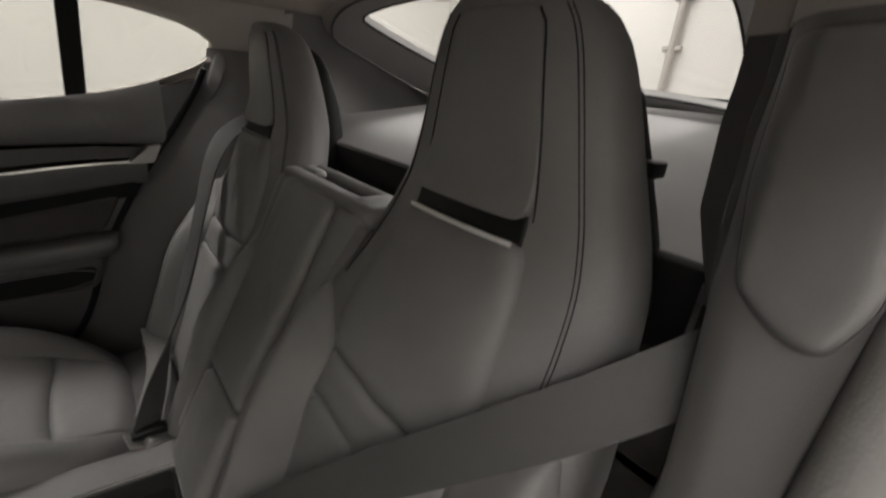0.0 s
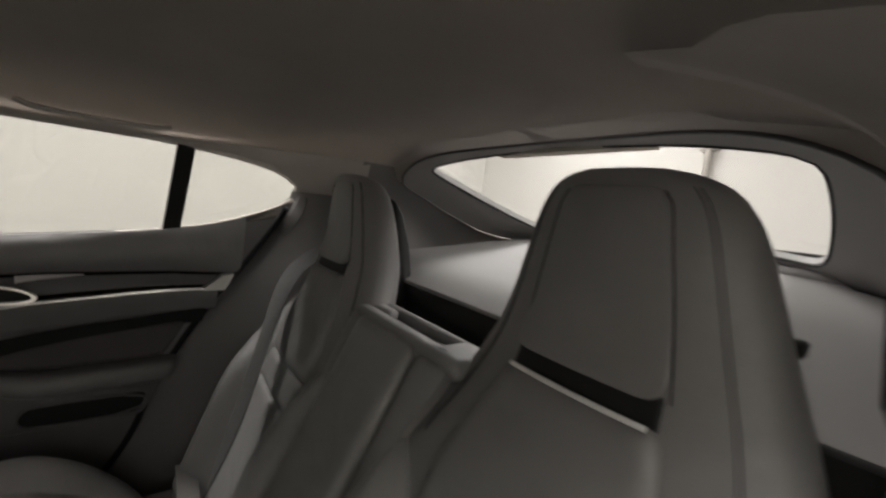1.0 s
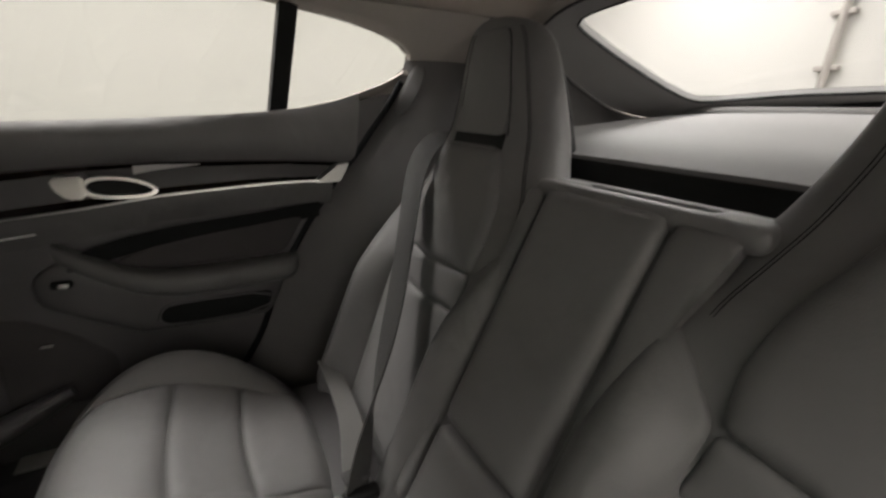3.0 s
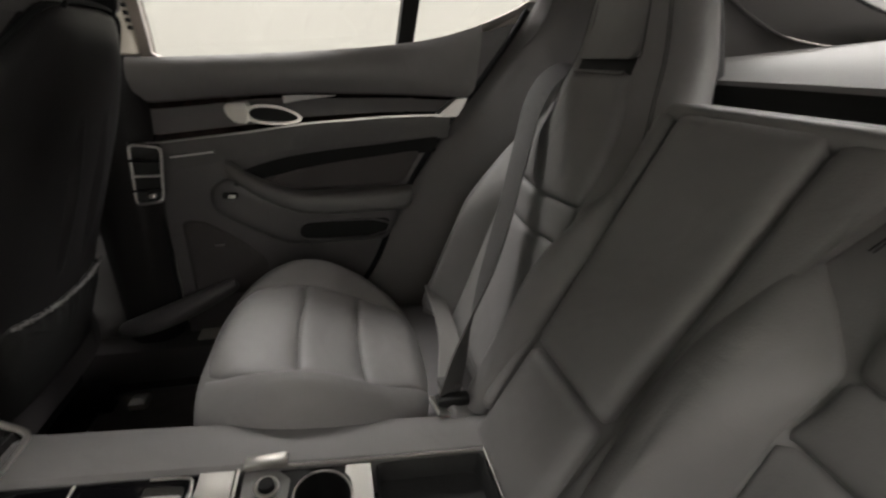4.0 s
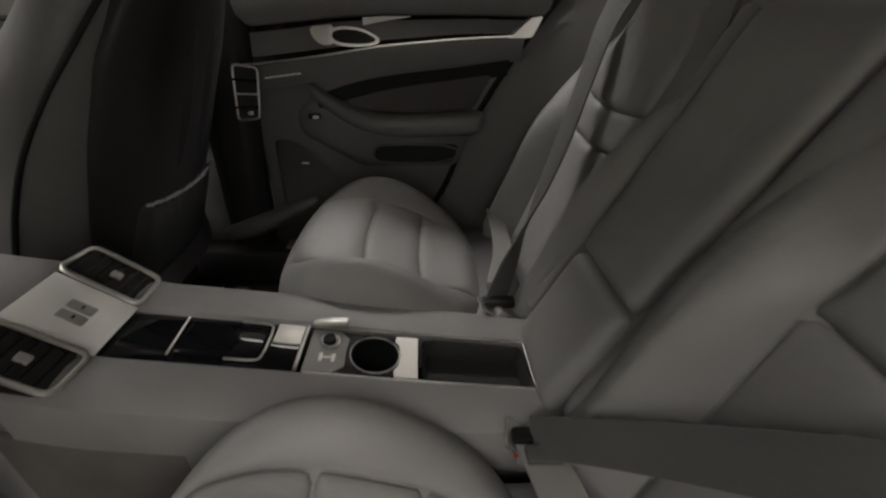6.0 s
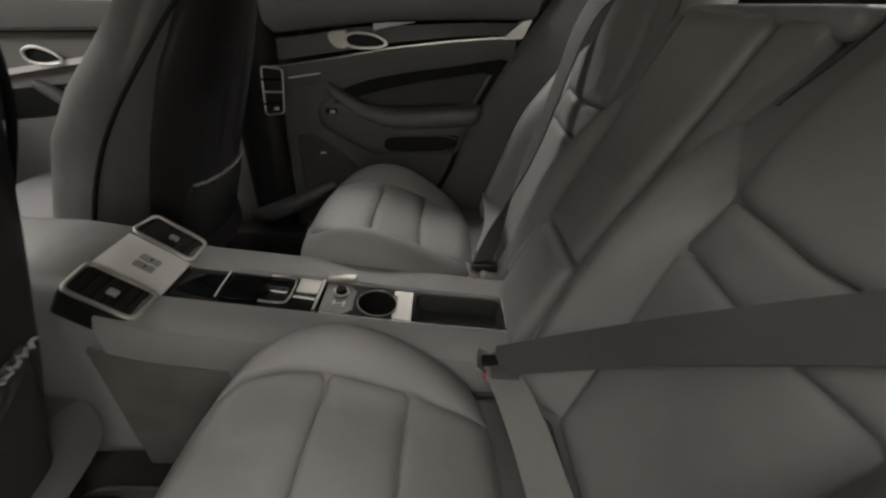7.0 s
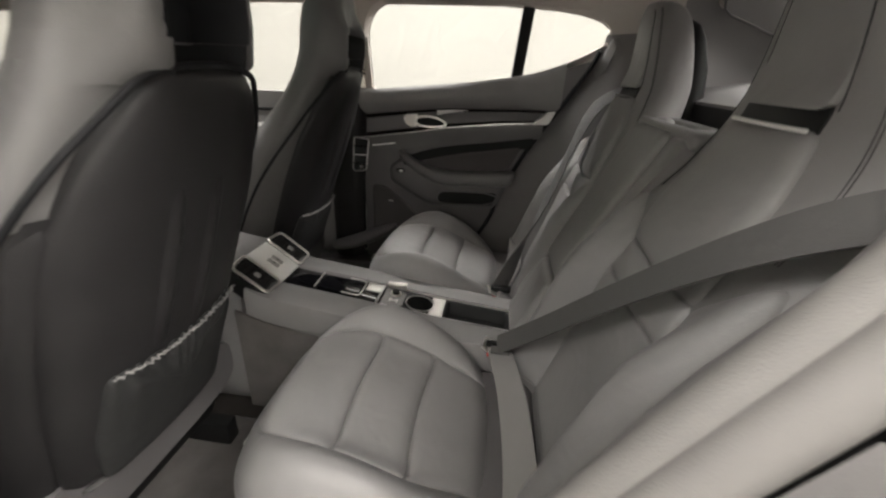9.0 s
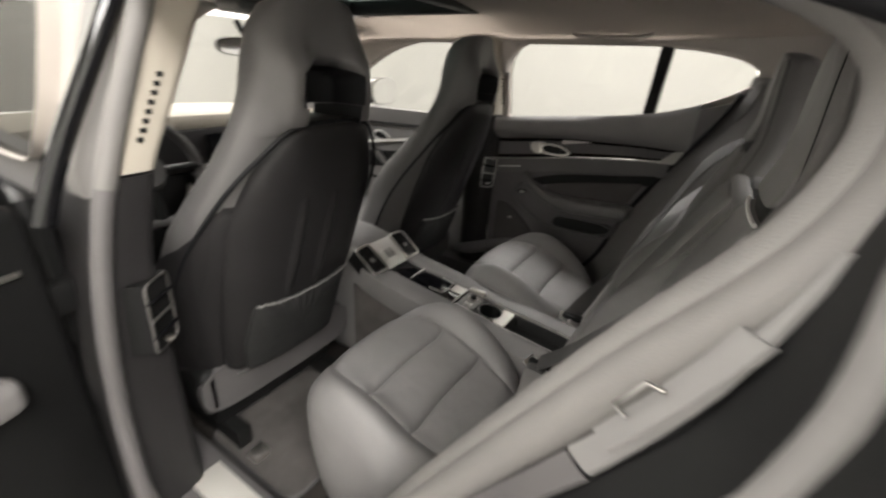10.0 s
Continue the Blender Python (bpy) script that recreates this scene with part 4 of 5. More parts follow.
def deck(y0, y1, dz, mat, name, x=0.045, r=0.002, label="", x0=None, h=0.02):
    """A plate lying in the channel between the rails."""
    z0, z1 = curve_at(RAIL_Z, y0) + dz, curve_at(RAIL_Z, y1) + dz
    xa = -x if x0 is None else x0
    bm = bmesh.new()
    ring = lambda y, z: [(xa, y, z - h), (x, y, z - h), (x, y, z), (xa, y, z)]
    skin(bm, [ring(y0, z0), ring(y1, z1)])
    if r:
        bmesh.ops.bevel(bm, geom=bm.edges[:], offset=r, segments=2, profile=0.5, affect="EDGES")
    return part(name, bm, mat, con, label)


deck(0.352, 0.600, -0.006, GLOSS, "gloss_panel", label="piano black panel")
lid = deck(0.403, 0.515, -0.001, GLOSS, "ashtray_lid", x=0.036, r=0.004, label="piano black ashtray lid", h=0.006)
def on_deck(x, y, dz):
    return (x, y, curve_at(RAIL_Z, y) + dz)
part("lid_edge", tube(bmesh.new(), [on_deck(x, y, 0.001) for x, y in smoothed([(0.038, 0.445), (0.038, 0.405), (0.030, 0.397), (-0.030, 0.397), (-0.038, 0.405), (-0.038, 0.445)], 1, False)], 0.002, 8), CHROME, lid, "chrome edge of the lid")
part("lid_hinge", tube(bmesh.new(), [on_deck(-0.038, 0.518, 0.0), on_deck(0.038, 0.522, 0.0)], 0.0018, 6), CHROME, lid)
deck(0.354, 0.394, -0.0025, SILVER, "accent_plate", x=0.045, x0=0.005, r=0.001, h=0.004, label="silver accent plate")
part("divider", tube(bmesh.new(), [on_deck(-0.045, 0.350, -0.003), on_deck(0.045, 0.350, -0.003)], 0.003, 6), CHROME, con)
# cup holder block with a round well
bm = bmesh.new()
cy, cr, n = 0.243, 0.036, 40
outer = [(0.044 * max(-1, min(1, 1.5 * math.cos(t))), cy + 0.060 * max(-1, min(1, 1.5 * math.sin(t)))) for t in [2 * math.pi * i / n for i in range(n)]]
inner = [(cr * math.cos(2 * math.pi * i / n), cy + cr * math.sin(2 * math.pi * i / n)) for i in range(n)]
skin(bm, [[on_deck(x, y, -0.03) for x, y in outer], [on_deck(x, y, -0.008) for x, y in outer], [on_deck(x, y, -0.008) for x, y in inner], [on_deck(x * 0.92, cy + (y - cy) * 0.92, -0.075) for x, y in inner]], caps=False)
cup = part("cup_holder", bm, BLACK, con, sharp=0.5)
bm = bmesh.new()
bmesh.ops.create_circle(bm, cap_ends=True, segments=n, radius=cr, matrix=Matrix.Translation(on_deck(0, cy, -0.074)))
part("cup_holder_floor", bm, RUBBER, cup)
part("cup_ring", tube(bmesh.new(), [on_deck(x * 1.02, cy + (y - cy) * 1.02, -0.006) for x, y in inner], 0.0016, 6, closed=True), CHROME, cup)
bm = bmesh.new()
crest = [(0.042, 0.178), (0.042, 0.212), (0.030, 0.214), (0.020, 0.207), (0.0, 0.204), (-0.020, 0.207), (-0.030, 0.214), (-0.042, 0.212), (-0.042, 0.178)]
skin(bm, [[on_deck(x, y, -0.012) for x, y in crest], [on_deck(x, y, -0.004) for x, y in crest]])
part("cup_holder_plate", bm, SILVER, con, "silver cup holder plate")
bm = bmesh.new()
crest = [(0.042, 0.342), (0.042, 0.30), (0.028, 0.285), (0.0, 0.287), (-0.028, 0.285), (-0.042, 0.30), (-0.042, 0.342)]
skin(bm, [[on_deck(x, y, -0.012) for x, y in crest], [on_deck(x, y, -0.0055) for x, y in crest]])
socket = part("socket_plate", bm, TRIM, con, "grey plate with the socket")
part("socket_ring", tube(bmesh.new(), [on_deck(0.016 + 0.013 * math.cos(t), 0.312 + 0.013 * math.sin(t), -0.002) for t in [2 * math.pi * i / 24 for i in range(24)]], 0.0028, 8, closed=True), CHROME, socket, "chrome socket ring")
bm = bmesh.new()
bmesh.ops.create_cone(bm, cap_ends=True, segments=24, radius1=0.0105, radius2=0.009, depth=0.012, matrix=Matrix.Translation(on_deck(0.016, 0.312, 0.0)))
part("socket_plug", bm, BLACK, socket)
boxed("release_latch", (0.040, 0.056, 0.288, 0.342, 0.618, 0.630), CHROME, con, r=0.003, label="chrome latch")
for a in ((-0.024, -0.008, 0.300, 0.305), (-0.024, -0.008, 0.318, 0.323), (-0.018, -0.014, 0.305, 0.318)):
    y = (a[2] + a[3]) / 2
    z = curve_at(RAIL_Z, y) - 0.0045
    boxed("emblem_bar", (a[0], a[1], a[2], a[3], z - 0.001, z + 0.0012), SILVER, socket, r=0.0004)
# open tray
bm = bmesh.new()
def tray_loop(k, dz):
    return [on_deck(x * k, 0.09 + (y - 0.09) * k, dz) for x, y in resampled(filleted([(0.043, 0.006), (0.043, 0.172), (-0.043, 0.172), (-0.043, 0.006)], 0.010), 40)]
skin(bm, [tray_loop(1.0, -0.006), tray_loop(0.97, -0.010), tray_loop(0.93, -0.045)], caps=False)
bm.faces.new([bm.verts.new(p) for p in tray_loop(0.94, -0.044)])
part("tray", bm, NET, con, "dark lined open tray")
part("tray_bar", tube(bmesh.new(), [on_deck(-0.044, 0.002, -0.001), on_deck(0.044, 0.002, -0.001)], 0.0026, 8), RAIL, con, "chrome bar at the tray end")
deck(-0.045, -0.004, -0.004, BLACK, "end_cap", r=0.001)
deck(-0.04, 0.70, -0.085, BLACK, "channel_floor", x=0.047, r=0.0, h=0.02)

# vent head of the console
head = thing("console_vent", (0, 0.64, 0.6), "silver console head with two black air vents and buttons", "vent")
VM = Matrix.Translation((0, 0.602, 0.652)) @ Euler((radians(36), 0, 0)).to_matrix().to_4x4()
part("housing", rounded_box(bmesh.new(), -0.118, 0.118, -0.002, 0.115, -0.06, -0.002, r=0.008, seg=3, m=VM), BLACK, head)
part("face_plate", rounded_box(bmesh.new(), -0.050, 0.050, 0.0, 0.113, -0.004, 0.003, r=0.002, m=VM), SATIN, head, "silver face plate")
for s in (1, -1):
    ring = [(s * 0.052, 0.002), (s * 0.119, 0.004), (s * 0.121, 0.108), (s * 0.054, 0.114)]
    pts = resampled(filleted(ring, 0.014), 56)
    vent = part("vent_frame", tube(bmesh.new(), [VM @ Vector((x, y, 0.006)) for x, y in pts], 0.0038, 8, closed=True), CHROME, head, "bright chrome vent frame")
    bm = bmesh.new()
    bm.faces.new([bm.verts.new(VM @ Vector((x, y, -0.0015))) for x, y in pts])
    part("vent_well", bm, BLACK, vent)
    for k in range(6):
        y = 0.017 + 0.016 * k
        m2 = VM @ Matrix.Translation((s * 0.087, y, 0.002)) @ Euler((radians(35), 0, 0)).to_matrix().to_4x4()
        part("slat", rounded_box(bmesh.new(), -0.029, 0.029, -0.006, 0.006, -0.0010, 0.0010, r=0.0006, seg=1, m=m2), SHELL, vent)
    part("vent_tab", rounded_box(bmesh.new(), s * 0.087 - 0.006, s * 0.087 + 0.006, 0.046, 0.062, 0.002, 0.009, r=0.002, m=VM), BUTTON, vent)
    button = part("button", rounded_box(bmesh.new(), s * 0.010 - 0.008, s * 0.010 + 0.008, 0.036, 0.070, 0.002, 0.0055, r=0.002, m=VM), BUTTON, head, "grey metal button")
    part("button_mark", rounded_box(bmesh.new(), s * 0.010 - 0.003, s * 0.010 + 0.003, 0.050, 0.053, 0.005, 0.0062, r=0.0003, m=VM), BLACK, button)
# armrest between the front seats
arm = thing("front_console", (0, 1.0, 0.3), "grey leather armrest console between the front seats", "console")
loops = []
for y, hw, z in ((0.69, 0.10, 0.705), (0.71, 0.112, 0.722), (0.80, 0.115, 0.735), (1.02, 0.115, 0.742), (1.05, 0.105, 0.735)):
    loops.append([(a, y, (z + 0.27) / 2 + b) for a, b in oval(hw, (z - 0.27) / 2, 36, 6)])
part("lid", skin(bmesh.new(), loops), LEATHER, arm)
loops = [[(a, y, (z + 0.27) / 2 + b) for a, b in oval(hw, (z - 0.27) / 2, 36, 8)] for y, hw, z in ((1.05, 0.12, 0.62), (1.4, 0.12, 0.655), (1.66, 0.115, 0.745), (1.76, 0.11, 0.775))]
part("centre_riser", skin(bmesh.new(), loops), SILVER, arm, "silver rising centre stack")
for k in range(2):
    for j in range(6):
        y = 1.15 + 0.075 * j
        z = float(np.interp(y, (1.05, 1.4, 1.66), (0.62, 0.655, 0.745))) + 0.001
        boxed("switch", (-0.105 + 0.15 * k, -0.045 + 0.15 * k, y, y + 0.05, z, z + 0.014), BLACK, arm, r=0.003)
boxed("warning_switch", (-0.02, 0.02, 1.40, 1.43, 0.654, 0.670), RED, arm, r=0.003)

# ---- right rear door ----
door = thing("rear_door", (0.74, 0.2, 0.4), "closed rear car door with grey leather panel and chrome handle", "car door")
DX = 0.738


def rear_edge(z):
    return curve_at(EDGE_S, z) + 0.012


LIP = eased([(-0.30, 1.268), (-0.20, 1.242), (-0.09, 1.194), (0.03, 1.162), (0.30, 1.127), (0.60, 1.098)])
BAND = [(-0.14, 1.016), (-0.09, 1.008), (0.10, 0.992), (0.277, 0.972), (0.41, 0.948), (0.60, 0.920)]


def door_face(y, z, h=0.0):
    """Inner face of the door: rolled sill above, a shallow hollow below."""
    x = min(DX, side_x(y, max(z, 1.0)) - 0.004)
    if z > 1.02:
        x -= 0.020 * math.sin(min(1, (z - 1.02) / 0.075) * math.pi / 2)
    if z < 0.70:
        x -= 0.02 * (0.70 - z)
    return Vector((x - h, y, z))


bm = bmesh.new()
zs = np.linspace(0, 1, 34)
ks = np.linspace(0, 1, 26)


def dgrid(k, v):
    zlow = 0.38
    y1 = 0.628
    z = zlow + v * (1.10 - zlow)
    y = y1 + (rear_edge(z) - y1) * k
    top = curve_at(LIP, y)
    z = zlow + v * (top - zlow)
    y = y1 + (rear_edge(z) - y1) * k
    p = door_face(y, z)
    if v > 0.97:
        p.x += 0.012
    return p


part("door_panel", sheet(bm, dgrid, ks, zs, (0.05, 0, 0)), LEATHER_DARK, door, "dark grey leather door panel")
# padded upper roll under the window
def dsurf(y, z, h):
    return door_face(y, z, h)


def along(table, y0, y1, n=14, dz=0.0):
    return [(float(y), curve_at(table, y) + dz) for y in np.linspace(y0, y1, n)]


BAND_TOP = [(-0.14, 1.050), (0.10, 1.046), (0.277, 1.040), (0.41, 1.028), (0.60, 1.005)]
ya = np.linspace(-0.135, 0.626, 38)
def roll(y, k):
    zb, zt = curve_at(BAND_TOP, y) + 0.004, curve_at(LIP, y)
    z = zb + (zt - zb) * k
    return door_face(y, z, 0.010 + 0.022 * math.sin(k * math.pi) ** 0.7)
bm = sheet(bmesh.new(), lambda y, k: roll(max(y, rear_edge(curve_at(BAND_TOP, y) + 0.004 + (curve_at(LIP, y) - curve_at(BAND_TOP, y)) * k)), k), ya, np.linspace(0, 1, 14))
part("upper_roll", bm, LEATHER, door, "padded leather roll below the window", sharp=1.2)
# veneer band with its chrome rail
bm = sheet(bmesh.new(), lambda y, k: door_face(y, curve_at(BAND, y) + (curve_at(BAND_TOP, y) - curve_at(BAND, y)) * k, 0.006 - 0.012 * math.sin(k * math.pi)), np.linspace(-0.10, 0.625, 34), np.linspace(0, 1, 8))
part("veneer_band", bm, WOOD, door, "glossy dark veneer band")
rail = [door_face(y, z, 0.032) for y, z in along(BAND, -0.100, 0.625, 24, 0.0)]
part("chrome_rail", ribbon(bmesh.new(), rail, [0.0034 + 0.002 * (1 - k / 23) for k in range(24)], [(0.16, 0, 0.98)] * 24, 0.0025), RAIL, door, "satin chrome rail")
bm = bmesh.new()
tip = [(-0.045, 1.000), (-0.060, 1.014), (-0.090, 1.046), (-0.122, 1.052), (-0.102, 1.004)]
skin(bm, [[door_face(y, z, 0.0) for y, z in tip], [door_face(y, z, 0.036 - 0.2 * (z - 1.0)) for y, z in tip]])
bmesh.ops.bevel(bm, geom=bm.edges[:], offset=0.003, segments=2, affect="EDGES")
part("rail_end", bm, RAIL, door, "chrome end of the rail")
# reflection in the veneer, laid on as a bright tapering metal sheet
bm = sheet(bmesh.new(), lambda y, k: door_face(y, curve_at(BAND_TOP, y) - 0.018 * k * (0.1 + 0.9 * max(0.0, (y - 0.20) / 0.12)) - 0.002, 0.022), np.linspace(0.20, 0.32, 10), (0, 0.5, 1))
part("veneer_glint", bm, CHROME, door)
# door release
hp = [(0.275, 0.982), (0.300, 0.971), (0.360, 0.968), (0.400, 0.975), (0.410, 0.998), (0.385, 1.014), (0.330, 1.012), (0.290, 0.997)]
part("release_bowl", skin(bmesh.new(), [[door_face(y, z, 0.030) for y, z in resampled(smoothed(hp, 2), 36)], [door_face(0.345 + (y - 0.345) * 0.8, 0.991 + (z - 0.991) * 0.8, -0.002) for y, z in resampled(smoothed(hp, 2), 36)]]), BLACK, door)
ro, ri = (np.array(resampled(smoothed(hp, 2), 44)) for _ in range(2))
ri = np.array([0.345, 0.991]) + (ri - np.array([0.345, 0.991])) * np.array([0.86, 0.72])
ring_part = part("release_ring", skin(bmesh.new(), [[door_face(y, z, 0.026) for y, z in ro], [door_face(y, z, 0.038 - 0.22 * (z - 0.99)) for y, z in ro], [door_face(y, z, 0.038 - 0.22 * (z - 0.99)) for y, z in ri], [door_face(y, z, 0.020) for y, z in ri]], caps=False), CHROME, door, "chrome ring of the door release")
bm = bmesh.new()
blk = [(0.398, 0.972), (0.398, 1.016), (0.448, 1.010), (0.444, 0.990), (0.424, 0.972)]
skin(bm, [[door_face(y, z, 0.002) for y, z in blk], [door_face(y, z, 0.055 - 0.25 * (z - 0.99)) for y, z in blk]])
bmesh.ops.bevel(bm, geom=bm.edges[:], offset=0.004, segments=2, affect="EDGES")
part("release_lever", bm, CHROME, ring_part, "chrome release lever")
# leather shelf under the rail, groove shade as a flat black strip, cloth insert
bm = sheet(bmesh.new(), lambda y, k: door_face(y, curve_at(BAND, y) - 0.006 - 0.055 * k - (0.03 * max(0, y - 0.35) * k), 0.012 * math.cos(k * math.pi / 2) + 0.012), np.linspace(-0.085, 0.625, 30), np.linspace(0, 1, 8))
part("rail_shelf", bm, FRONT_LEATHER, door, "grey leather shelf under the rail", sharp=1.2)
GROOVE = eased([(-0.06, 0.945), (0.06, 0.922), (0.20, 0.905), (0.32, 0.885), (0.42, 0.855), (0.46, 0.83)])
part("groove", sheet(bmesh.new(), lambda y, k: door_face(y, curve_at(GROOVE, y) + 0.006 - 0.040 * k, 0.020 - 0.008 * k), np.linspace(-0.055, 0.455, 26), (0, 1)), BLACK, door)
ins = [(-0.02, 0.915), (0.08, 0.897), (0.20, 0.878), (0.31, 0.855), (0.385, 0.825), (0.335, 0.805), (0.27, 0.803), (0.03, 0.815)]
pad("cloth_insert", ins, lambda y, z, h: dsurf(y, z, h + 0.010), door, CLOTH, 0.006, 0.012, 0.006, soft=0.02, label="dark cloth insert")
# armrest with a slanting grip
grip = smoothed([(0.470, 0.872), (0.440, 0.852), (0.36, 0.806), (0.285, 0.790), (0.20, 0.792), (0.06, 0.800), (0.0, 0.806)], 2, False)
bm = bmesh.new()
loops = []
for i, (y, z) in enumerate(grip):
    k = i / (len(grip) - 1)
    d = 0.030 + 0.030 * min(1, k * 2.2)
    th = (0.016 + 0.014 * min(1, k * 1.8)) * (1 - 0.75 * max(0.0, (k - 0.86) / 0.14) ** 2)
    d *= 1 - 0.6 * max(0.0, (k - 0.86) / 0.14) ** 2
    c = door_face(y, z, 0.0)
    loops.append([(c.x - d * 0.5 + a, y, z - th * 0.6 + b) for a, b in oval(d * 0.62, th, 20, 3.0)])
part("armrest", skin(bm, loops), FRONT_LEATHER, door, "leather armrest with a slanting grip")
low = [(0.475, 0.835), (0.52, 0.80), (0.515, 0.74), (0.43, 0.69), (0.345, 0.645), (0.07, 0.650), (0.045, 0.70), (0.02, 0.778), (0.27, 0.766), (0.36, 0.775), (0.42, 0.815)]
pad("armrest_side", low, dsurf, door, LEATHER_DARK, 0.018, 0.03, 0.0, soft=0.02, n=90)
pk = [(0.075, 0.668), (0.29, 0.660), (0.315, 0.678), (0.305, 0.708), (0.28, 0.717), (0.062, 0.720)]
# the pocket's inner darkness, put in as a black pad on the panel
pocket = pad("door_pocket", pk, lambda y, z, h: dsurf(y, z, h + 0.018), door, BLACK, 0.002, 0.01, 0.01, soft=0.02, label="black pad for the shade in the door pocket's hollow")
part("pocket_lip", tube(bmesh.new(), [dsurf(y, z, 0.022) for y, z in resampled(smoothed(pk, 1), 40)], 0.003, 6, closed=True), LEATHER_DARK, pocket)
sp = [(0.595, 0.72), (0.54, 0.715), (0.46, 0.66), (0.40, 0.60), (0.40, 0.50), (0.595, 0.50)]
pad("speaker_grille", sp, dsurf, door, CLOTH, 0.006, 0.012, 0.0, soft=0.02, label="dark speaker grille")
boxed("window_switch", (0.700, 0.716, 0.448, 0.482, 0.786, 0.800), BLACK, door, r=0.004)
boxed("switch_cap", (0.694, 0.702, 0.452, 0.468, 0.789, 0.797), CHROME, door, r=0.002, label="chrome window switch")
part("light_line", tube(bmesh.new(), [dsurf(0.486, 0.902, 0.034), dsurf(0.580, 0.888, 0.034)], 0.0022, 6), SATIN, door)
boxed("speaker_badge", (0.712, 0.717, 0.50, 0.52, 0.655, 0.659), CHROME, door, r=0.001)
post = thing("window_post", (0.72, 0.02, 1.15), "black upright window divider bar", "window bar")
bm = bmesh.new()
loops = []
for k in np.linspace(0, 1, 6):
    z = 1.150 + 0.245 * k
    y = 0.030 - 0.022 * k
    x = side_x(y, z) + 0.004
    loops.append([(x + a, y + b, z) for a, b in ((-0.006, -0.019), (-0.006, 0.019), (0.02, 0.021), (0.02, -0.021))])
part("bar", skin(bm, loops), BLACK, post)
part("seal", tube(bmesh.new(), [(door_face(rear_edge(z), z).x + 0.001, rear_edge(z) - 0.006, z) for z in np.linspace(0.42, 1.25, 40)], 0.0085, 8), RUBBER, door, "black door seal")
part("seal", tube(bmesh.new(), [(0.728, 0.634, z) for z in np.linspace(0.42, 1.10, 10)], 0.006, 8), RUBBER, door)

# ---- front seats ----
F_Y = [(0.40, 0.715), (0.60, 0.655), (0.76, 0.598), (1.00, 0.506), (1.16, 0.450), (1.22, 0.438), (1.40, 0.430)]


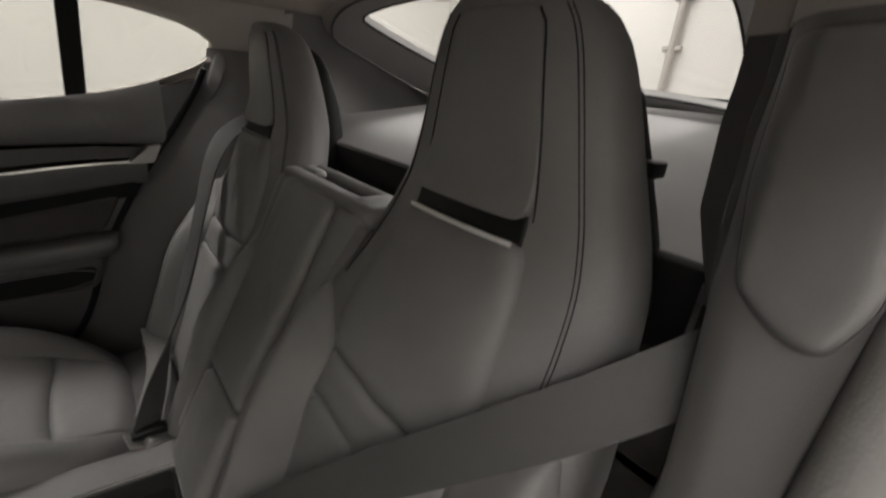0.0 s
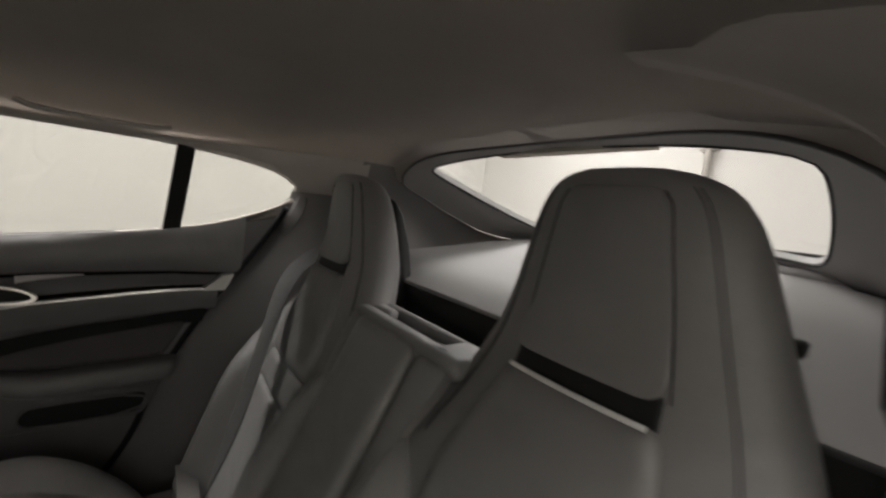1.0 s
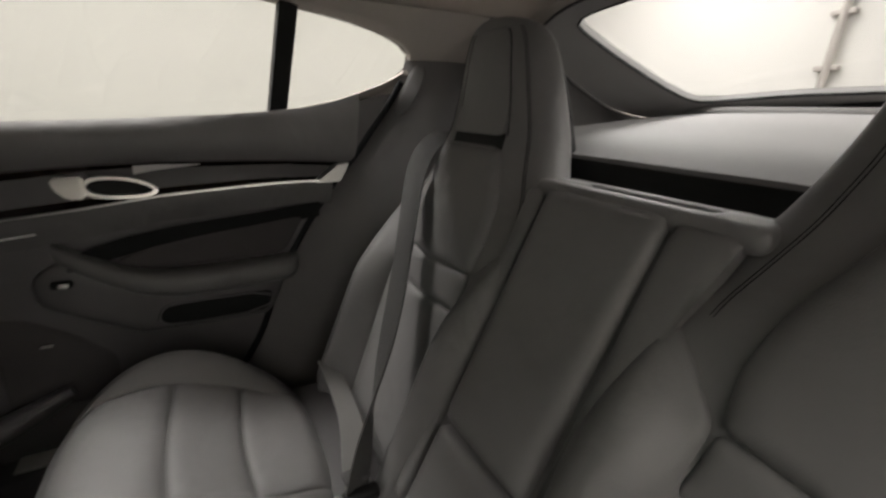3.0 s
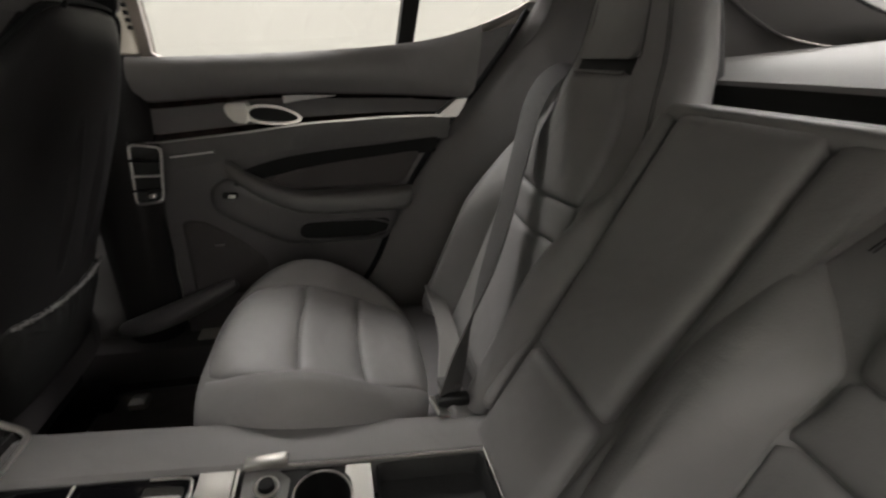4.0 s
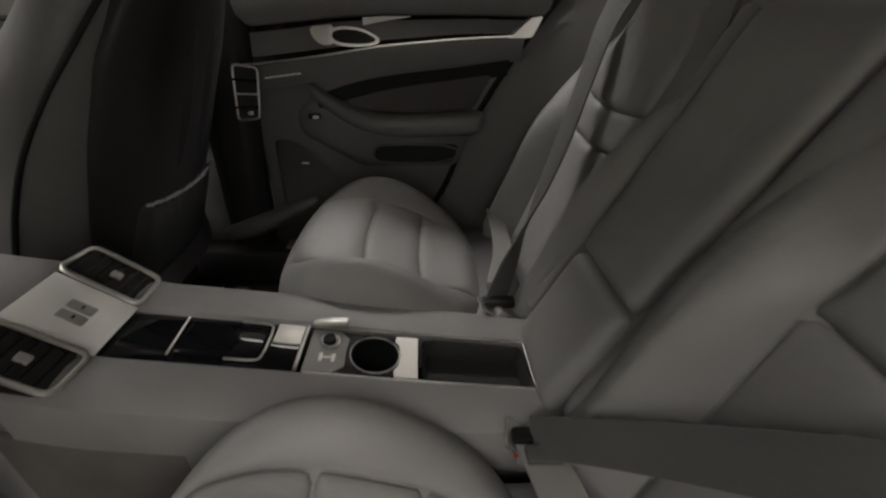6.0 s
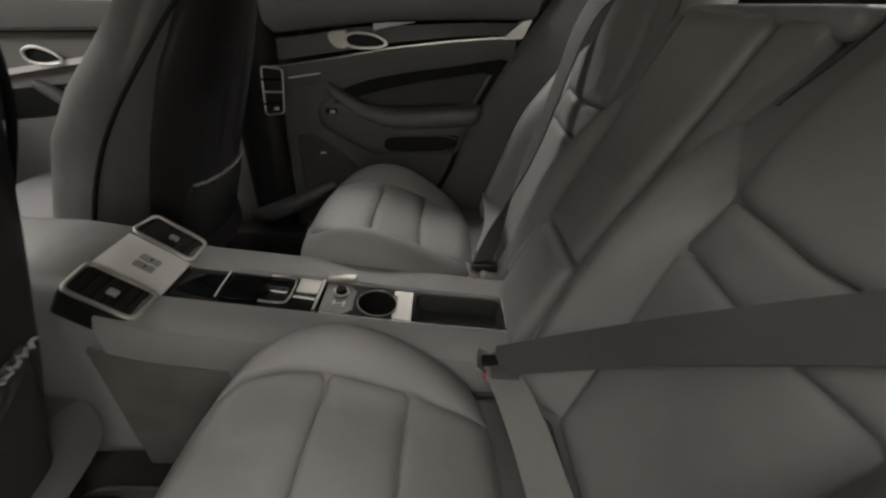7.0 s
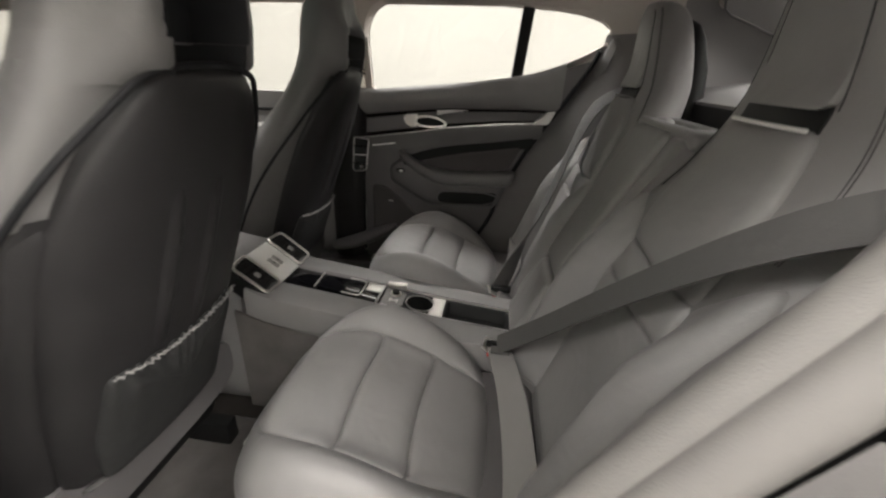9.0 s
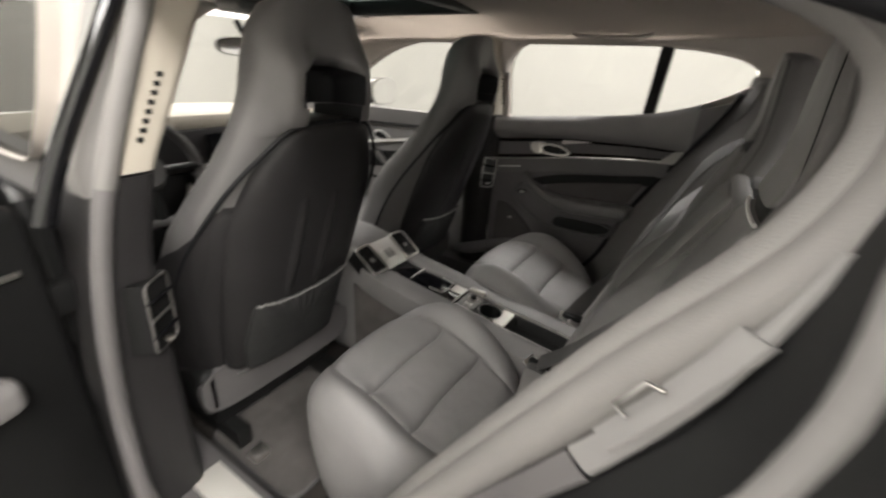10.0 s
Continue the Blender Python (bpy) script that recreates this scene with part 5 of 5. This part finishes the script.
def front_seat(s):
    cx = 0.405
    oy = 0.0 if s < 0 else 0.095
    low = 0.0 if s < 0 else -0.040
    seat = thing("car_seat", (s * cx, 0.9 + oy, 0.27), "grey leather front bucket seat with dark back panel and map pocket", "car seat", "front seats")

    def rear(u, z, h):
        return Vector((s * (cx + u), curve_at(F_Y, z) + oy - 0.97 * h + 0.35 * u * u + 18 * u ** 4, z - 0.2 * h))

    def slab(rows, power=2.7, shift=0.0):
        out = []
        for z, u, hw, th in rows:
            y = curve_at(F_Y, z) + oy + 0.016 + shift
            out.append([(s * (cx + u + a), y + th / 2 + b, z) for a, b in oval(hw, th / 2, 48, power)])
        return skin(bmesh.new(), out)

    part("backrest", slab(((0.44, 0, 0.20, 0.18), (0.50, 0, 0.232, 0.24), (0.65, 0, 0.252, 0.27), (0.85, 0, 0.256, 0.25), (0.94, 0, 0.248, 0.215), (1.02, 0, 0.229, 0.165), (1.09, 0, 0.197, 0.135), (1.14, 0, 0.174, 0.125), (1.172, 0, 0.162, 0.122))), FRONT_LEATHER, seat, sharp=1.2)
    # headrest carried by two broad struts, open between them
    REST = ((1.197, 0.151, 0.122), (1.203, 0.149, 0.122), (1.225, 0.143, 0.122), (1.28, 0.131, 0.122), (1.33, 0.116, 0.116), (1.362, 0.097, 0.10), (1.378, 0.076, 0.078), (1.385, 0.04, 0.05))
    rz, rw, rt = zip(*REST)

    def flange(u, z):
        """How far the headrest's two flanks stand out behind the hollow."""
        return 0.030 * step(abs(u), 0.020, 0.070) * (1 - step(abs(u), 0.088, 0.145)) * (1 - step(z, 1.26, 1.34))

    def inset(u, z):
        """Depth of the hollow in the headrest's back."""
        top = 1.284 - 0.026 * (abs(u) / 0.075) ** 3
        return 0.085 * step(0.078 - abs(u), 0.0, 0.010) * step(top - z, 0.0, 0.020)

    def rest_back(u, z, h=0.0):
        hw, th = float(np.interp(z, rz, rw)), float(np.interp(z, rz, rt))
        k = max(0.0, 1 - (abs(u) / hw) ** 2.7) ** (1 / 2.7)
        return Vector((s * (cx + u), curve_at(F_Y, z) + oy + 0.016 + th / 2 * (1 - k) + inset(u, z) - flange(u, z) - h, z))

    loops = []
    for z in sorted(set(rz) | {round(float(q), 4) for q in np.linspace(1.205, 1.30, 20)}):
        hw, th = float(np.interp(z, rz, rw)), float(np.interp(z, rz, rt))
        y = curve_at(F_Y, z) + oy + 0.016 + th / 2
        loops.append([(s * (cx + a), y + b, z) if b >= 0 else tuple(rest_back(a, z)) for a, b in oval(hw, th / 2, 160, 2.7)])
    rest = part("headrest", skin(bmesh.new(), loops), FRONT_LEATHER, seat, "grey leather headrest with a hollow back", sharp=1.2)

    # shade inside the hollow, put in as a black sheet over the leather
    def hollow_sheet(u, k):
        z = 1.201 + (0.072 - 0.018 * abs(u) ** 3) * k
        return (s * (cx + u * 0.0750), rest_back(u * 0.0775, z, 0.0012).y, z - 0.002)
    part("hollow_shade", sheet(bmesh.new(), hollow_sheet, np.linspace(-1, 1, 65), np.linspace(0, 1, 16)), RUBBER, rest, "black sheet for the shade in the headrest's hollow")
    for side in (-1, 1):
        out = []
        for z, hw in ((1.150, 0.1700), (1.172, 0.1618), (1.199, 0.1505)):
            y = curve_at(F_Y, z) + oy + 0.016
            out.append([(s * (cx + side * max(0.070, a)), y + 0.061 + b - (flange(a, z) * step(z, 1.14, 1.17) if b < 0 else 0.0), z) for a, b in oval(hw, 0.061, 96, 2.7)])
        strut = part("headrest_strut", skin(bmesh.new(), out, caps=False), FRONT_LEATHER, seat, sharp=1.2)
        # black sheet darkens the strut's inner leather wall as shade would
        part("strut_shade", sheet(bmesh.new(), lambda y, z: (s * (cx + side * 0.0685), curve_at(F_Y, z) + oy + y, z), (-0.010, 0.06, 0.135), (1.160, 1.18, 1.1985)), RUBBER, strut)
    # hard back panel; shade on the seat back is put into its near-black colour
    hard = [(-0.172, 0.53), (-0.196, 0.70), (-0.200, 0.85), (-0.192, 0.98), (-0.160, 1.07), (-0.120, 1.130), (-0.080, 1.168), (0.080, 1.168), (0.120, 1.130), (0.160, 1.07), (0.192, 0.98), (0.200, 0.85), (0.196, 0.70), (0.172, 0.53)]
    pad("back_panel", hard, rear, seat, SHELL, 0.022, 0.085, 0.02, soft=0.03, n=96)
    line = [(0.236, 0.50, 0.12), (0.254, 0.65, 0.125), (0.256, 0.82, 0.105), (0.246, 0.92, 0.075), (0.224, 0.995, 0.046), (0.190, 1.065, 0.024), (0.142, 1.122, 0.006), (0.092, 1.172, -0.006)]
    line = [(u, z, d) for u, z, d in line] + [(-u, z, d) for u, z, d in line[::-1]]
    part("back_piping", tube(bmesh.new(), [(s * (cx + u), curve_at(F_Y, z) + oy + d + 0.004, z) for u, z, d in smoothed(line, 3, False)], 0.0045, 8), RUBBER, seat)
    for u in (-0.025, 0.055):
        across = np.linspace(-1, 1, 9)
        part("rib", skin(bmesh.new(), [[rear(u + 0.024 * a, z, 0.0195 + 0.011 * max(0.0, math.sin((z - 0.74) / 0.30 * math.pi)) ** 0.8 * math.cos(a * math.pi / 2) ** 2) for a in across] for z in np.linspace(0.74, 1.04, 18)], closed=False, caps=False), SHELL, seat, sharp=1.2)
    # map pocket
    top = [(u, z + low) for u, z in ((-0.140, 0.770), (-0.09, 0.760), (-0.03, 0.753), (0.03, 0.751), (0.09, 0.755), (0.140, 0.764))]
    ring = [(-0.138, 0.535)] + [(-0.150, 0.64)] + top + [(0.150, 0.64), (0.138, 0.535)]
    mp = pad("map_pocket", ring, lambda u, z, h: rear(u, z, 0.020 + h + 0.0035 * math.sin(u * 230 + 2 * math.sin(u * 61)) * min(1.0, max(0.0, (z - 0.62) / 0.12))), seat, NET, 0.014, 0.05, 0.004, soft=0.02, n=220, label="dark elastic map pocket")
    hem = []
    rnd = random.Random(4)
    for k in range(70):
        u = -0.140 + 0.28 * k / 69
        z = float(np.interp(u, [p[0] for p in top], [p[1] for p in top]))
        hem.append(tuple(rear(u, z + 0.0016 * math.sin(k * 1.9) + rnd.uniform(-0.0018, 0.0018), 0.032 + 0.0035 * math.sin(k * 2.3 + 1))))
    part("pocket_hem", tube(bmesh.new(), hem, lambda k: 0.0016 + 0.0012 * abs(math.sin(k * 60)), 6), HEM, mp, "gathered pale pocket hem")
    part("lower_hem", sheet(bmesh.new(), lambda u, k: rear(u, 0.525 - 0.014 * k, 0.014 - 0.014 * k), np.linspace(-0.155, 0.155, 12), (0, 0.5, 1), (0, 0.01, 0)), HEM, seat, "pale lower edge of the back")
    # upright frame cover with the backrest release on its top
    loops = []
    for z, w1, hh in ((1.012, 0.010, 0.004), (1.006, 0.018, 0.012), (0.990, 0.023, 0.017), (0.95, 0.025, 0.018), (0.85, 0.026, 0.018), (0.72, 0.026, 0.018), (0.60, 0.024, 0.014), (0.54, 0.020, 0.006)):
        u0 = float(np.interp(z, (0.54, 0.75, 0.90, 1.01), (0.196, 0.214, 0.212, 0.196)))
        loops.append([rear(u0 + a, z, -0.012 + max(0.0, b) * hh / 0.02 + min(0.0, b)) for a, b in oval(w1, 0.02, 20, 3)])
    part("frame_cover", skin(bmesh.new(), loops), SHELL, seat, "rounded upright cover with the backrest release", sharp=1.2)
    # hard cover of the outer flank, below the leather shoulder
    def flank(z, v):
        hw, th = float(np.interp(z, (0.44, 0.50, 0.65, 0.85, 0.94, 1.02), (0.20, 0.232, 0.252, 0.256, 0.248, 0.229))), float(np.interp(z, (0.44, 0.50, 0.65, 0.85, 0.94, 1.02), (0.18, 0.24, 0.27, 0.25, 0.215, 0.165)))
        far = -0.45 + 1.05 * step(z, 0.80, 1.03)
        q = math.acos(0.62) + (math.asin(min(1.0, max(-1.0, far))) - math.acos(0.62)) * v
        c, d = math.cos(q), math.sin(q)
        a, b = hw * abs(c) ** (2 / 2.7), math.copysign(abs(d) ** (2 / 2.7), d) * th / 2
        return (s * (cx + a + 0.004 * c), curve_at(F_Y, z) + oy + 0.016 + th / 2 - b - 0.004 * d, z)
    part("side_cover", sheet(bmesh.new(), flank, np.linspace(0.47, 1.018, 24), np.linspace(0, 1, 14)), SHELL, seat, "dark hard cover of the seat back's flank")
    # cushion, base and rails
    loops = [[(s * (cx + a), y + oy, (zt + 0.42) / 2 + b) for a, b in oval(0.245, (zt - 0.42) / 2, 36, 4)] for y, zt in ((0.70, 0.56), (0.80, 0.60), (1.05, 0.64), (1.20, 0.64), (1.26, 0.58))]
    part("cushion", skin(bmesh.new(), loops), LEATHER_DARK, seat)
    boxed("seat_base", (s * cx - 0.21, s * cx + 0.21, 0.74 + oy, 1.2 + oy, 0.34, 0.46), BLACK, seat, r=0.02)
    for u in (-0.17, 0.17):
        boxed("rail", (s * cx + u - 0.02, s * cx + u + 0.02, 0.68 + oy, 1.25 + oy, 0.27, 0.345), BLACK, seat, r=0.005)
    for u in (-0.17, 0.17):
        boxed("rail_end", (s * cx + u - 0.022, s * cx + u + 0.022, 0.655 + oy - 0.05, 0.685 + oy - 0.04, 0.27, 0.30), CHROME, seat, r=0.006, label="bright end of the seat rail")
    boxed("hinge_cover", (s * cx + s * 0.215 - 0.03, s * cx + s * 0.215 + 0.03, 0.70 + oy, 0.84 + oy, 0.42, 0.56), BLACK, seat, r=0.025, seg=3)
    return seat


for s in (-1, 1):
    front_seat(s)

# ---- open left rear door, swung forward ----
od = thing("open_door", (-0.80, 0.66, 0.4), "open rear car door, dark trim and black window frame", "car door")
HM = Matrix.Translation((-0.835, 0.70, 0)) @ Euler((0, 0, radians(-72))).to_matrix().to_4x4()
part("panel", rounded_box(bmesh.new(), -0.045, 0.045, -0.85, -0.02, 0.38, 1.06, r=0.025, seg=3, m=HM), BLACK, od)
part("armrest", rounded_box(bmesh.new(), 0.03, 0.085, -0.65, -0.12, 0.76, 0.82, r=0.02, seg=3, m=HM), LEATHER, od)
part("chrome_rail", rounded_box(bmesh.new(), 0.043, 0.052, -0.75, -0.06, 0.955, 0.965, r=0.003, m=HM), CHROME, od)
part("pull_cup", rounded_box(bmesh.new(), 0.043, 0.056, -0.5, -0.36, 0.975, 1.01, r=0.01, m=HM), CHROME, od)
part("window_frame", tube(bmesh.new(), [HM @ Vector(p) for p in smoothed([(0.0, -0.03, 1.03), (-0.03, -0.03, 1.22), (-0.07, -0.06, 1.38), (-0.09, -0.35, 1.40), (-0.07, -0.70, 1.34), (-0.02, -0.86, 1.22), (0, -0.84, 1.05)], 2, False)], 0.018, 10), BLACK, od, "slim black window frame")
part("sill_strip", rounded_box(bmesh.new(), -0.01, 0.02, -0.85, -0.03, 1.055, 1.075, r=0.005, m=HM), BLACK, od)
part("hinge", rounded_box(bmesh.new(), -0.03, 0.03, -0.04, 0.05, 0.58, 0.65, r=0.01, m=HM), BLACK, od)
part("hinge", rounded_box(bmesh.new(), -0.03, 0.03, -0.04, 0.05, 0.85, 0.91, r=0.01, m=HM), BLACK, od)

# ---- dashboard, wheel, mirrors ----
dash = thing("dashboard", (0, 1.8, 0.6), "pale topped dashboard with black display and silver vents", "dashboard")
loops = []
for x in np.linspace(-0.72, 0.72, 30):
    k = abs(x) / 0.72
    z = 1.055 - 0.03 * k * k
    loops.append([(x, y, zz) for y, zz in ((2.02, 0.60), (2.02, z + 0.005), (1.92, z + 0.012), (1.78, z), (1.735, z - 0.02), (1.73, z - 0.06), (1.745, z - 0.09), (1.72, z - 0.12), (1.72, z - 0.20), (1.78, z - 0.30), (1.85, 0.62))])
part("top_pad", skin(bmesh.new(), loops), PILLAR_CLOTH, dash, "pale dashboard pad")
boxed("dash_face", (-0.70, 0.70, 1.712, 1.75, 0.80, 0.978), SHELL, dash, r=0.008, label="dark face of the dashboard")
boxed("knee_panel", (-0.70, 0.70, 1.725, 1.80, 0.42, 0.80), BLACK, dash, r=0.01)
boxed("display", (0.005, 0.205, 1.695, 1.715, 0.842, 0.960), GLOSS, dash, r=0.006, label="dark glossy display")
boxed("trim_strip", (-0.03, 0.235, 1.662, 1.70, 0.764, 0.776), RAIL, dash, r=0.004)
boxed("control_row", (-0.03, 0.235, 1.668, 1.715, 0.776, 0.806), BLACK, dash, r=0.004)
boxed("trim_strip", (-0.05, 0.62, 1.698, 1.715, 0.814, 0.826), CHROME, dash, r=0.003)
boxed("trim_strip", (0.42, 0.70, 1.705, 1.725, 0.86, 0.868), CHROME, dash, r=0.003)
for vx in (0.262, -0.28):
    ring = resampled(smoothed([(vx - 0.035, 0.855), (vx + 0.045, 0.865), (vx + 0.03, 0.950), (vx - 0.035, 0.950)], 2), 36)
    dv = part("vent_frame", tube(bmesh.new(), [(x, 1.703, z) for x, z in ring], 0.006, 8, closed=True), CHROME, dash)
    bm = bmesh.new()
    bm.faces.new([bm.verts.new((x, 1.707, z)) for x, z in ring])
    part("vent_well", bm, BLACK, dv)
    for k in range(5):
        boxed("slat", (vx - 0.03, vx + 0.033, 1.697, 1.706, 0.872 + 0.014 * k, 0.875 + 0.014 * k), TRIM, dv, r=0.001)
boxed("control_panel", (-0.10, 0.30, 1.62, 1.72, 0.735, 0.80), BLACK, dash, r=0.01)
wheel = thing("steering_wheel", (-0.38, 1.40, 0.88), "dark leather steering wheel", "steering wheel")
WM = Matrix.Translation((-0.38, 1.42, 0.90)) @ Euler((radians(68), 0, 0)).to_matrix().to_4x4()
part("rim", tube(bmesh.new(), [WM @ Vector((0.185 * math.cos(t), 0.185 * math.sin(t), 0)) for t in [2 * math.pi * i / 48 for i in range(48)]], 0.016, 12, closed=True), LEATHER_DARK, wheel)
bm = bmesh.new()
bmesh.ops.create_cone(bm, cap_ends=True, segments=32, radius1=0.075, radius2=0.06, depth=0.05, matrix=WM)
part("hub", bm, LEATHER_DARK, wheel)
for a in (0, 180, 270):
    c, d = math.cos(radians(a)), math.sin(radians(a))
    part("spoke", tube(bmesh.new(), [WM @ Vector((0.05 * c, 0.05 * d, 0)), WM @ Vector((0.18 * c, 0.18 * d, 0))], 0.012, 8, flat=1.8), BLACK, wheel)
part("column", tube(bmesh.new(), [WM @ Vector((0, 0, -0.02)), (-0.38, 1.75, 0.80)], 0.05, 16), BLACK, wheel)
im = thing("interior_mirror", (0.02, 1.50, 1.34), "rounded interior mirror under the windscreen", "mirror")
MM = Matrix.Translation((0.09, 1.42, 1.315)) @ Euler((radians(-1.5), 0, radians(-14))).to_matrix().to_4x4()
bm = skin(bmesh.new(), [[MM @ Vector((a * g, d, b * g)) for a, b in oval(0.125, 0.034, 40, 3)] for g, d in ((1.0, 0), (1.0, 0.012), (0.8, 0.035))])
part("housing", bm, BLACK, im)
bm = bmesh.new()
bm.faces.new([bm.verts.new(MM @ Vector((a * 0.95, -0.001, b * 0.92))) for a, b in oval(0.125, 0.034, 40, 3)])
part("mirror_glass", bm, MIRROR, im)
part("stalk", tube(bmesh.new(), [MM @ Vector((0, 0.02, 0.02)), (0.09, 1.49, 1.405)], 0.012, 10), BLACK, im)
wm = thing("door_mirror", (0.93, 1.45, 1.08), "pale door mirror outside the front window", "mirror")
bm = skin(bmesh.new(), [[(0.93 + a * g, 1.45 + d, 1.14 + b * g) for a, b in oval(0.115, 0.075, 32, 2.6)] for g, d in ((0.95, 0.0), (1.0, 0.02), (0.85, 0.09), (0.4, 0.13))])
mh = part("housing", bm, PAINT, wm)
bm = bmesh.new()
bm.faces.new([bm.verts.new((0.93 + a * 0.9, 1.448, 1.14 + b * 0.9)) for a, b in oval(0.115, 0.075, 32, 2.6)])
part("mirror_glass", bm, MIRROR, mh)
part("foot", tube(bmesh.new(), [(0.83, 1.47, 1.10), (0.76, 1.47, 1.07)], 0.02, 10), BLACK, wm)
ws = thing("windscreen", (0, 1.8, 1.05), "clear sloping windscreen between pale pillars", "window")
bm = sheet(bmesh.new(), lambda u, v: (u * (0.68 - 0.06 * v), 2.02 - 0.62 * v, 1.05 + 0.36 * v - 0.03 * u * u * v), np.linspace(-1, 1, 14), np.linspace(0, 1, 8))
part("pane", bm, GLASS, ws).visible_shadow = False
for s in (1, -1):
    part("pillar", tube(bmesh.new(), [(s * 0.72, 2.02, 1.03), (s * 0.685, 1.72, 1.22), (s * 0.65, 1.38, 1.41)], 0.03, 10), PILLAR_CLOTH, ws, "pale windscreen pillar")
for s in (1, -1):
    fd = thing("front_door", (s * 0.75, 1.2, 0.4), "closed front car door with pale sill and chrome rail", "car door", "front doors")
    part("panel", sheet(bmesh.new(), lambda y, z, s=s: (s * (side_x(y, z) - 0.01 - 0.02 * math.sin(min(1, max(0, (z - 0.98) / 0.09)) * 1.57)), y, z), np.linspace(0.775, 1.95, 20), np.linspace(0.38, 1.078, 24), (s * 0.04, 0, 0)), TRIM, fd)
    face = lambda y, z, h: Vector((s * (side_x(y, z) - 0.012 - h), y, z))
    part("chrome_rail", ribbon(bmesh.new(), [face(y, 0.985 - 0.155 * (y - 0.80), 0.012) for y in np.linspace(0.79, 1.70, 14)], [0.016] * 14, [(0.1 * s, 0, 1)] * 14, 0.003), SATIN, fd, "broad satin rail")
    # groove shade, put in as a flat black strip
    part("groove", sheet(bmesh.new(), lambda y, k: face(y, 0.905 - 0.10 * (y - 0.80) - 0.085 * k, 0.003), np.linspace(0.80, 1.55, 16), (0, 0.5, 1)), BLACK, fd)
    part("sill_groove", tube(bmesh.new(), [face(y, 1.012 - 0.02 * (y - 0.8), 0.016) for y in np.linspace(0.79, 1.70, 10)], 0.006, 8), BLACK, fd)
    ring = [(1.225, 0.925), (1.25, 0.914), (1.30, 0.914), (1.335, 0.925), (1.335, 0.952), (1.30, 0.964), (1.255, 0.950)]
    handle = part("release_ring", tube(bmesh.new(), [face(y, z, 0.018) for y, z in resampled(smoothed(ring, 2), 40)], 0.0045, 8, closed=True), SATIN, fd, "bright ring of the door release")
    bm = bmesh.new()
    bm.faces.new([bm.verts.new(face(y, z, 0.012)) for y, z in resampled(smoothed(ring, 2), 40)])
    part("release_bowl", bm, BLACK, handle)
    grip = smoothed([(1.33, 0.865), (1.29, 0.835), (1.20, 0.765), (1.10, 0.752), (0.92, 0.758), (0.80, 0.765)], 2, False)
    part("armrest", tube(bmesh.new(), [face(y, z, 0.026) for y, z in grip], lambda k: 0.014 + 0.012 * min(1.0, 2 * k), 14), FRONT_LEATHER, fd, "grey armrest with a slanting grip")
    pk = [(1.38, 0.715), (1.30, 0.668), (1.05, 0.660), (1.04, 0.700), (1.28, 0.705)]
    # dark inside of the pocket, set as a black pad
    pad("door_pocket", pk, lambda y, z, h: face(y, z, 0.004 + h), fd, BLACK, 0.003, 0.01, 0.004, soft=0.015, label="black pad for the shade in the door pocket's hollow")

# sun visors under the front edge of the roof
for s in (1, -1):
    visor = thing("sun_visor", (s * 0.34, 1.30, 1.40), "folded pale cloth sun visor against the roof", "sun visor", "sun visors")
    VS = Matrix.Translation((s * 0.34, 1.29, 1.402)) @ Euler((radians(-14), 0, 0)).to_matrix().to_4x4()
    part("flap", rounded_box(bmesh.new(), -0.19, 0.19, -0.085, 0.085, -0.009, 0.009, r=0.008, seg=3, m=VS), LINER, visor)
    part("hinge_rod", tube(bmesh.new(), [VS @ Vector((-0.17, 0.088, 0.004)), VS @ Vector((0.17, 0.088, 0.004))], 0.005, 8), BLACK, visor)
roof_lamp = thing("roof_lamp", (0, 1.24, 1.43), "grey roof console with reading lamps", "lamp")
part("housing", rounded_box(bmesh.new(), -0.09, 0.09, 1.185, 1.33, 1.418, 1.452, r=0.012, seg=3), TRIM, roof_lamp)
for u in (-0.05, 0.05):
    part("lens", rounded_box(bmesh.new(), u - 0.025, u + 0.025, 1.23, 1.28, 1.414, 1.420, r=0.003), SATIN, roof_lamp)

# mats on the rear floor
for s in (1, -1):
    mat_thing = thing("floor_mat", (s * 0.40, 0.55, 0.27), "dark carpet floor mat with stitched edge in the footwell", "floor mat", "floor mats")
    ring = resampled(filleted([(s * 0.17, 0.44), (s * 0.62, 0.44), (s * 0.62, 0.80), (s * 0.17, 0.80)], 0.05), 60)
    zf = lambda x: 0.272 + 0.10 * max(0, abs(x) - 0.62) * 3
    part("carpet", skin(bmesh.new(), [[(x, y, zf(x)) for x, y in ring], [(x, y, zf(x) + 0.012) for x, y in ring]]), SIDE_CARPET, mat_thing)
    part("binding", tube(bmesh.new(), [(x, y, zf(x) + 0.010) for x, y in ring], 0.005, 6, closed=True), LEATHER_DARK, mat_thing)
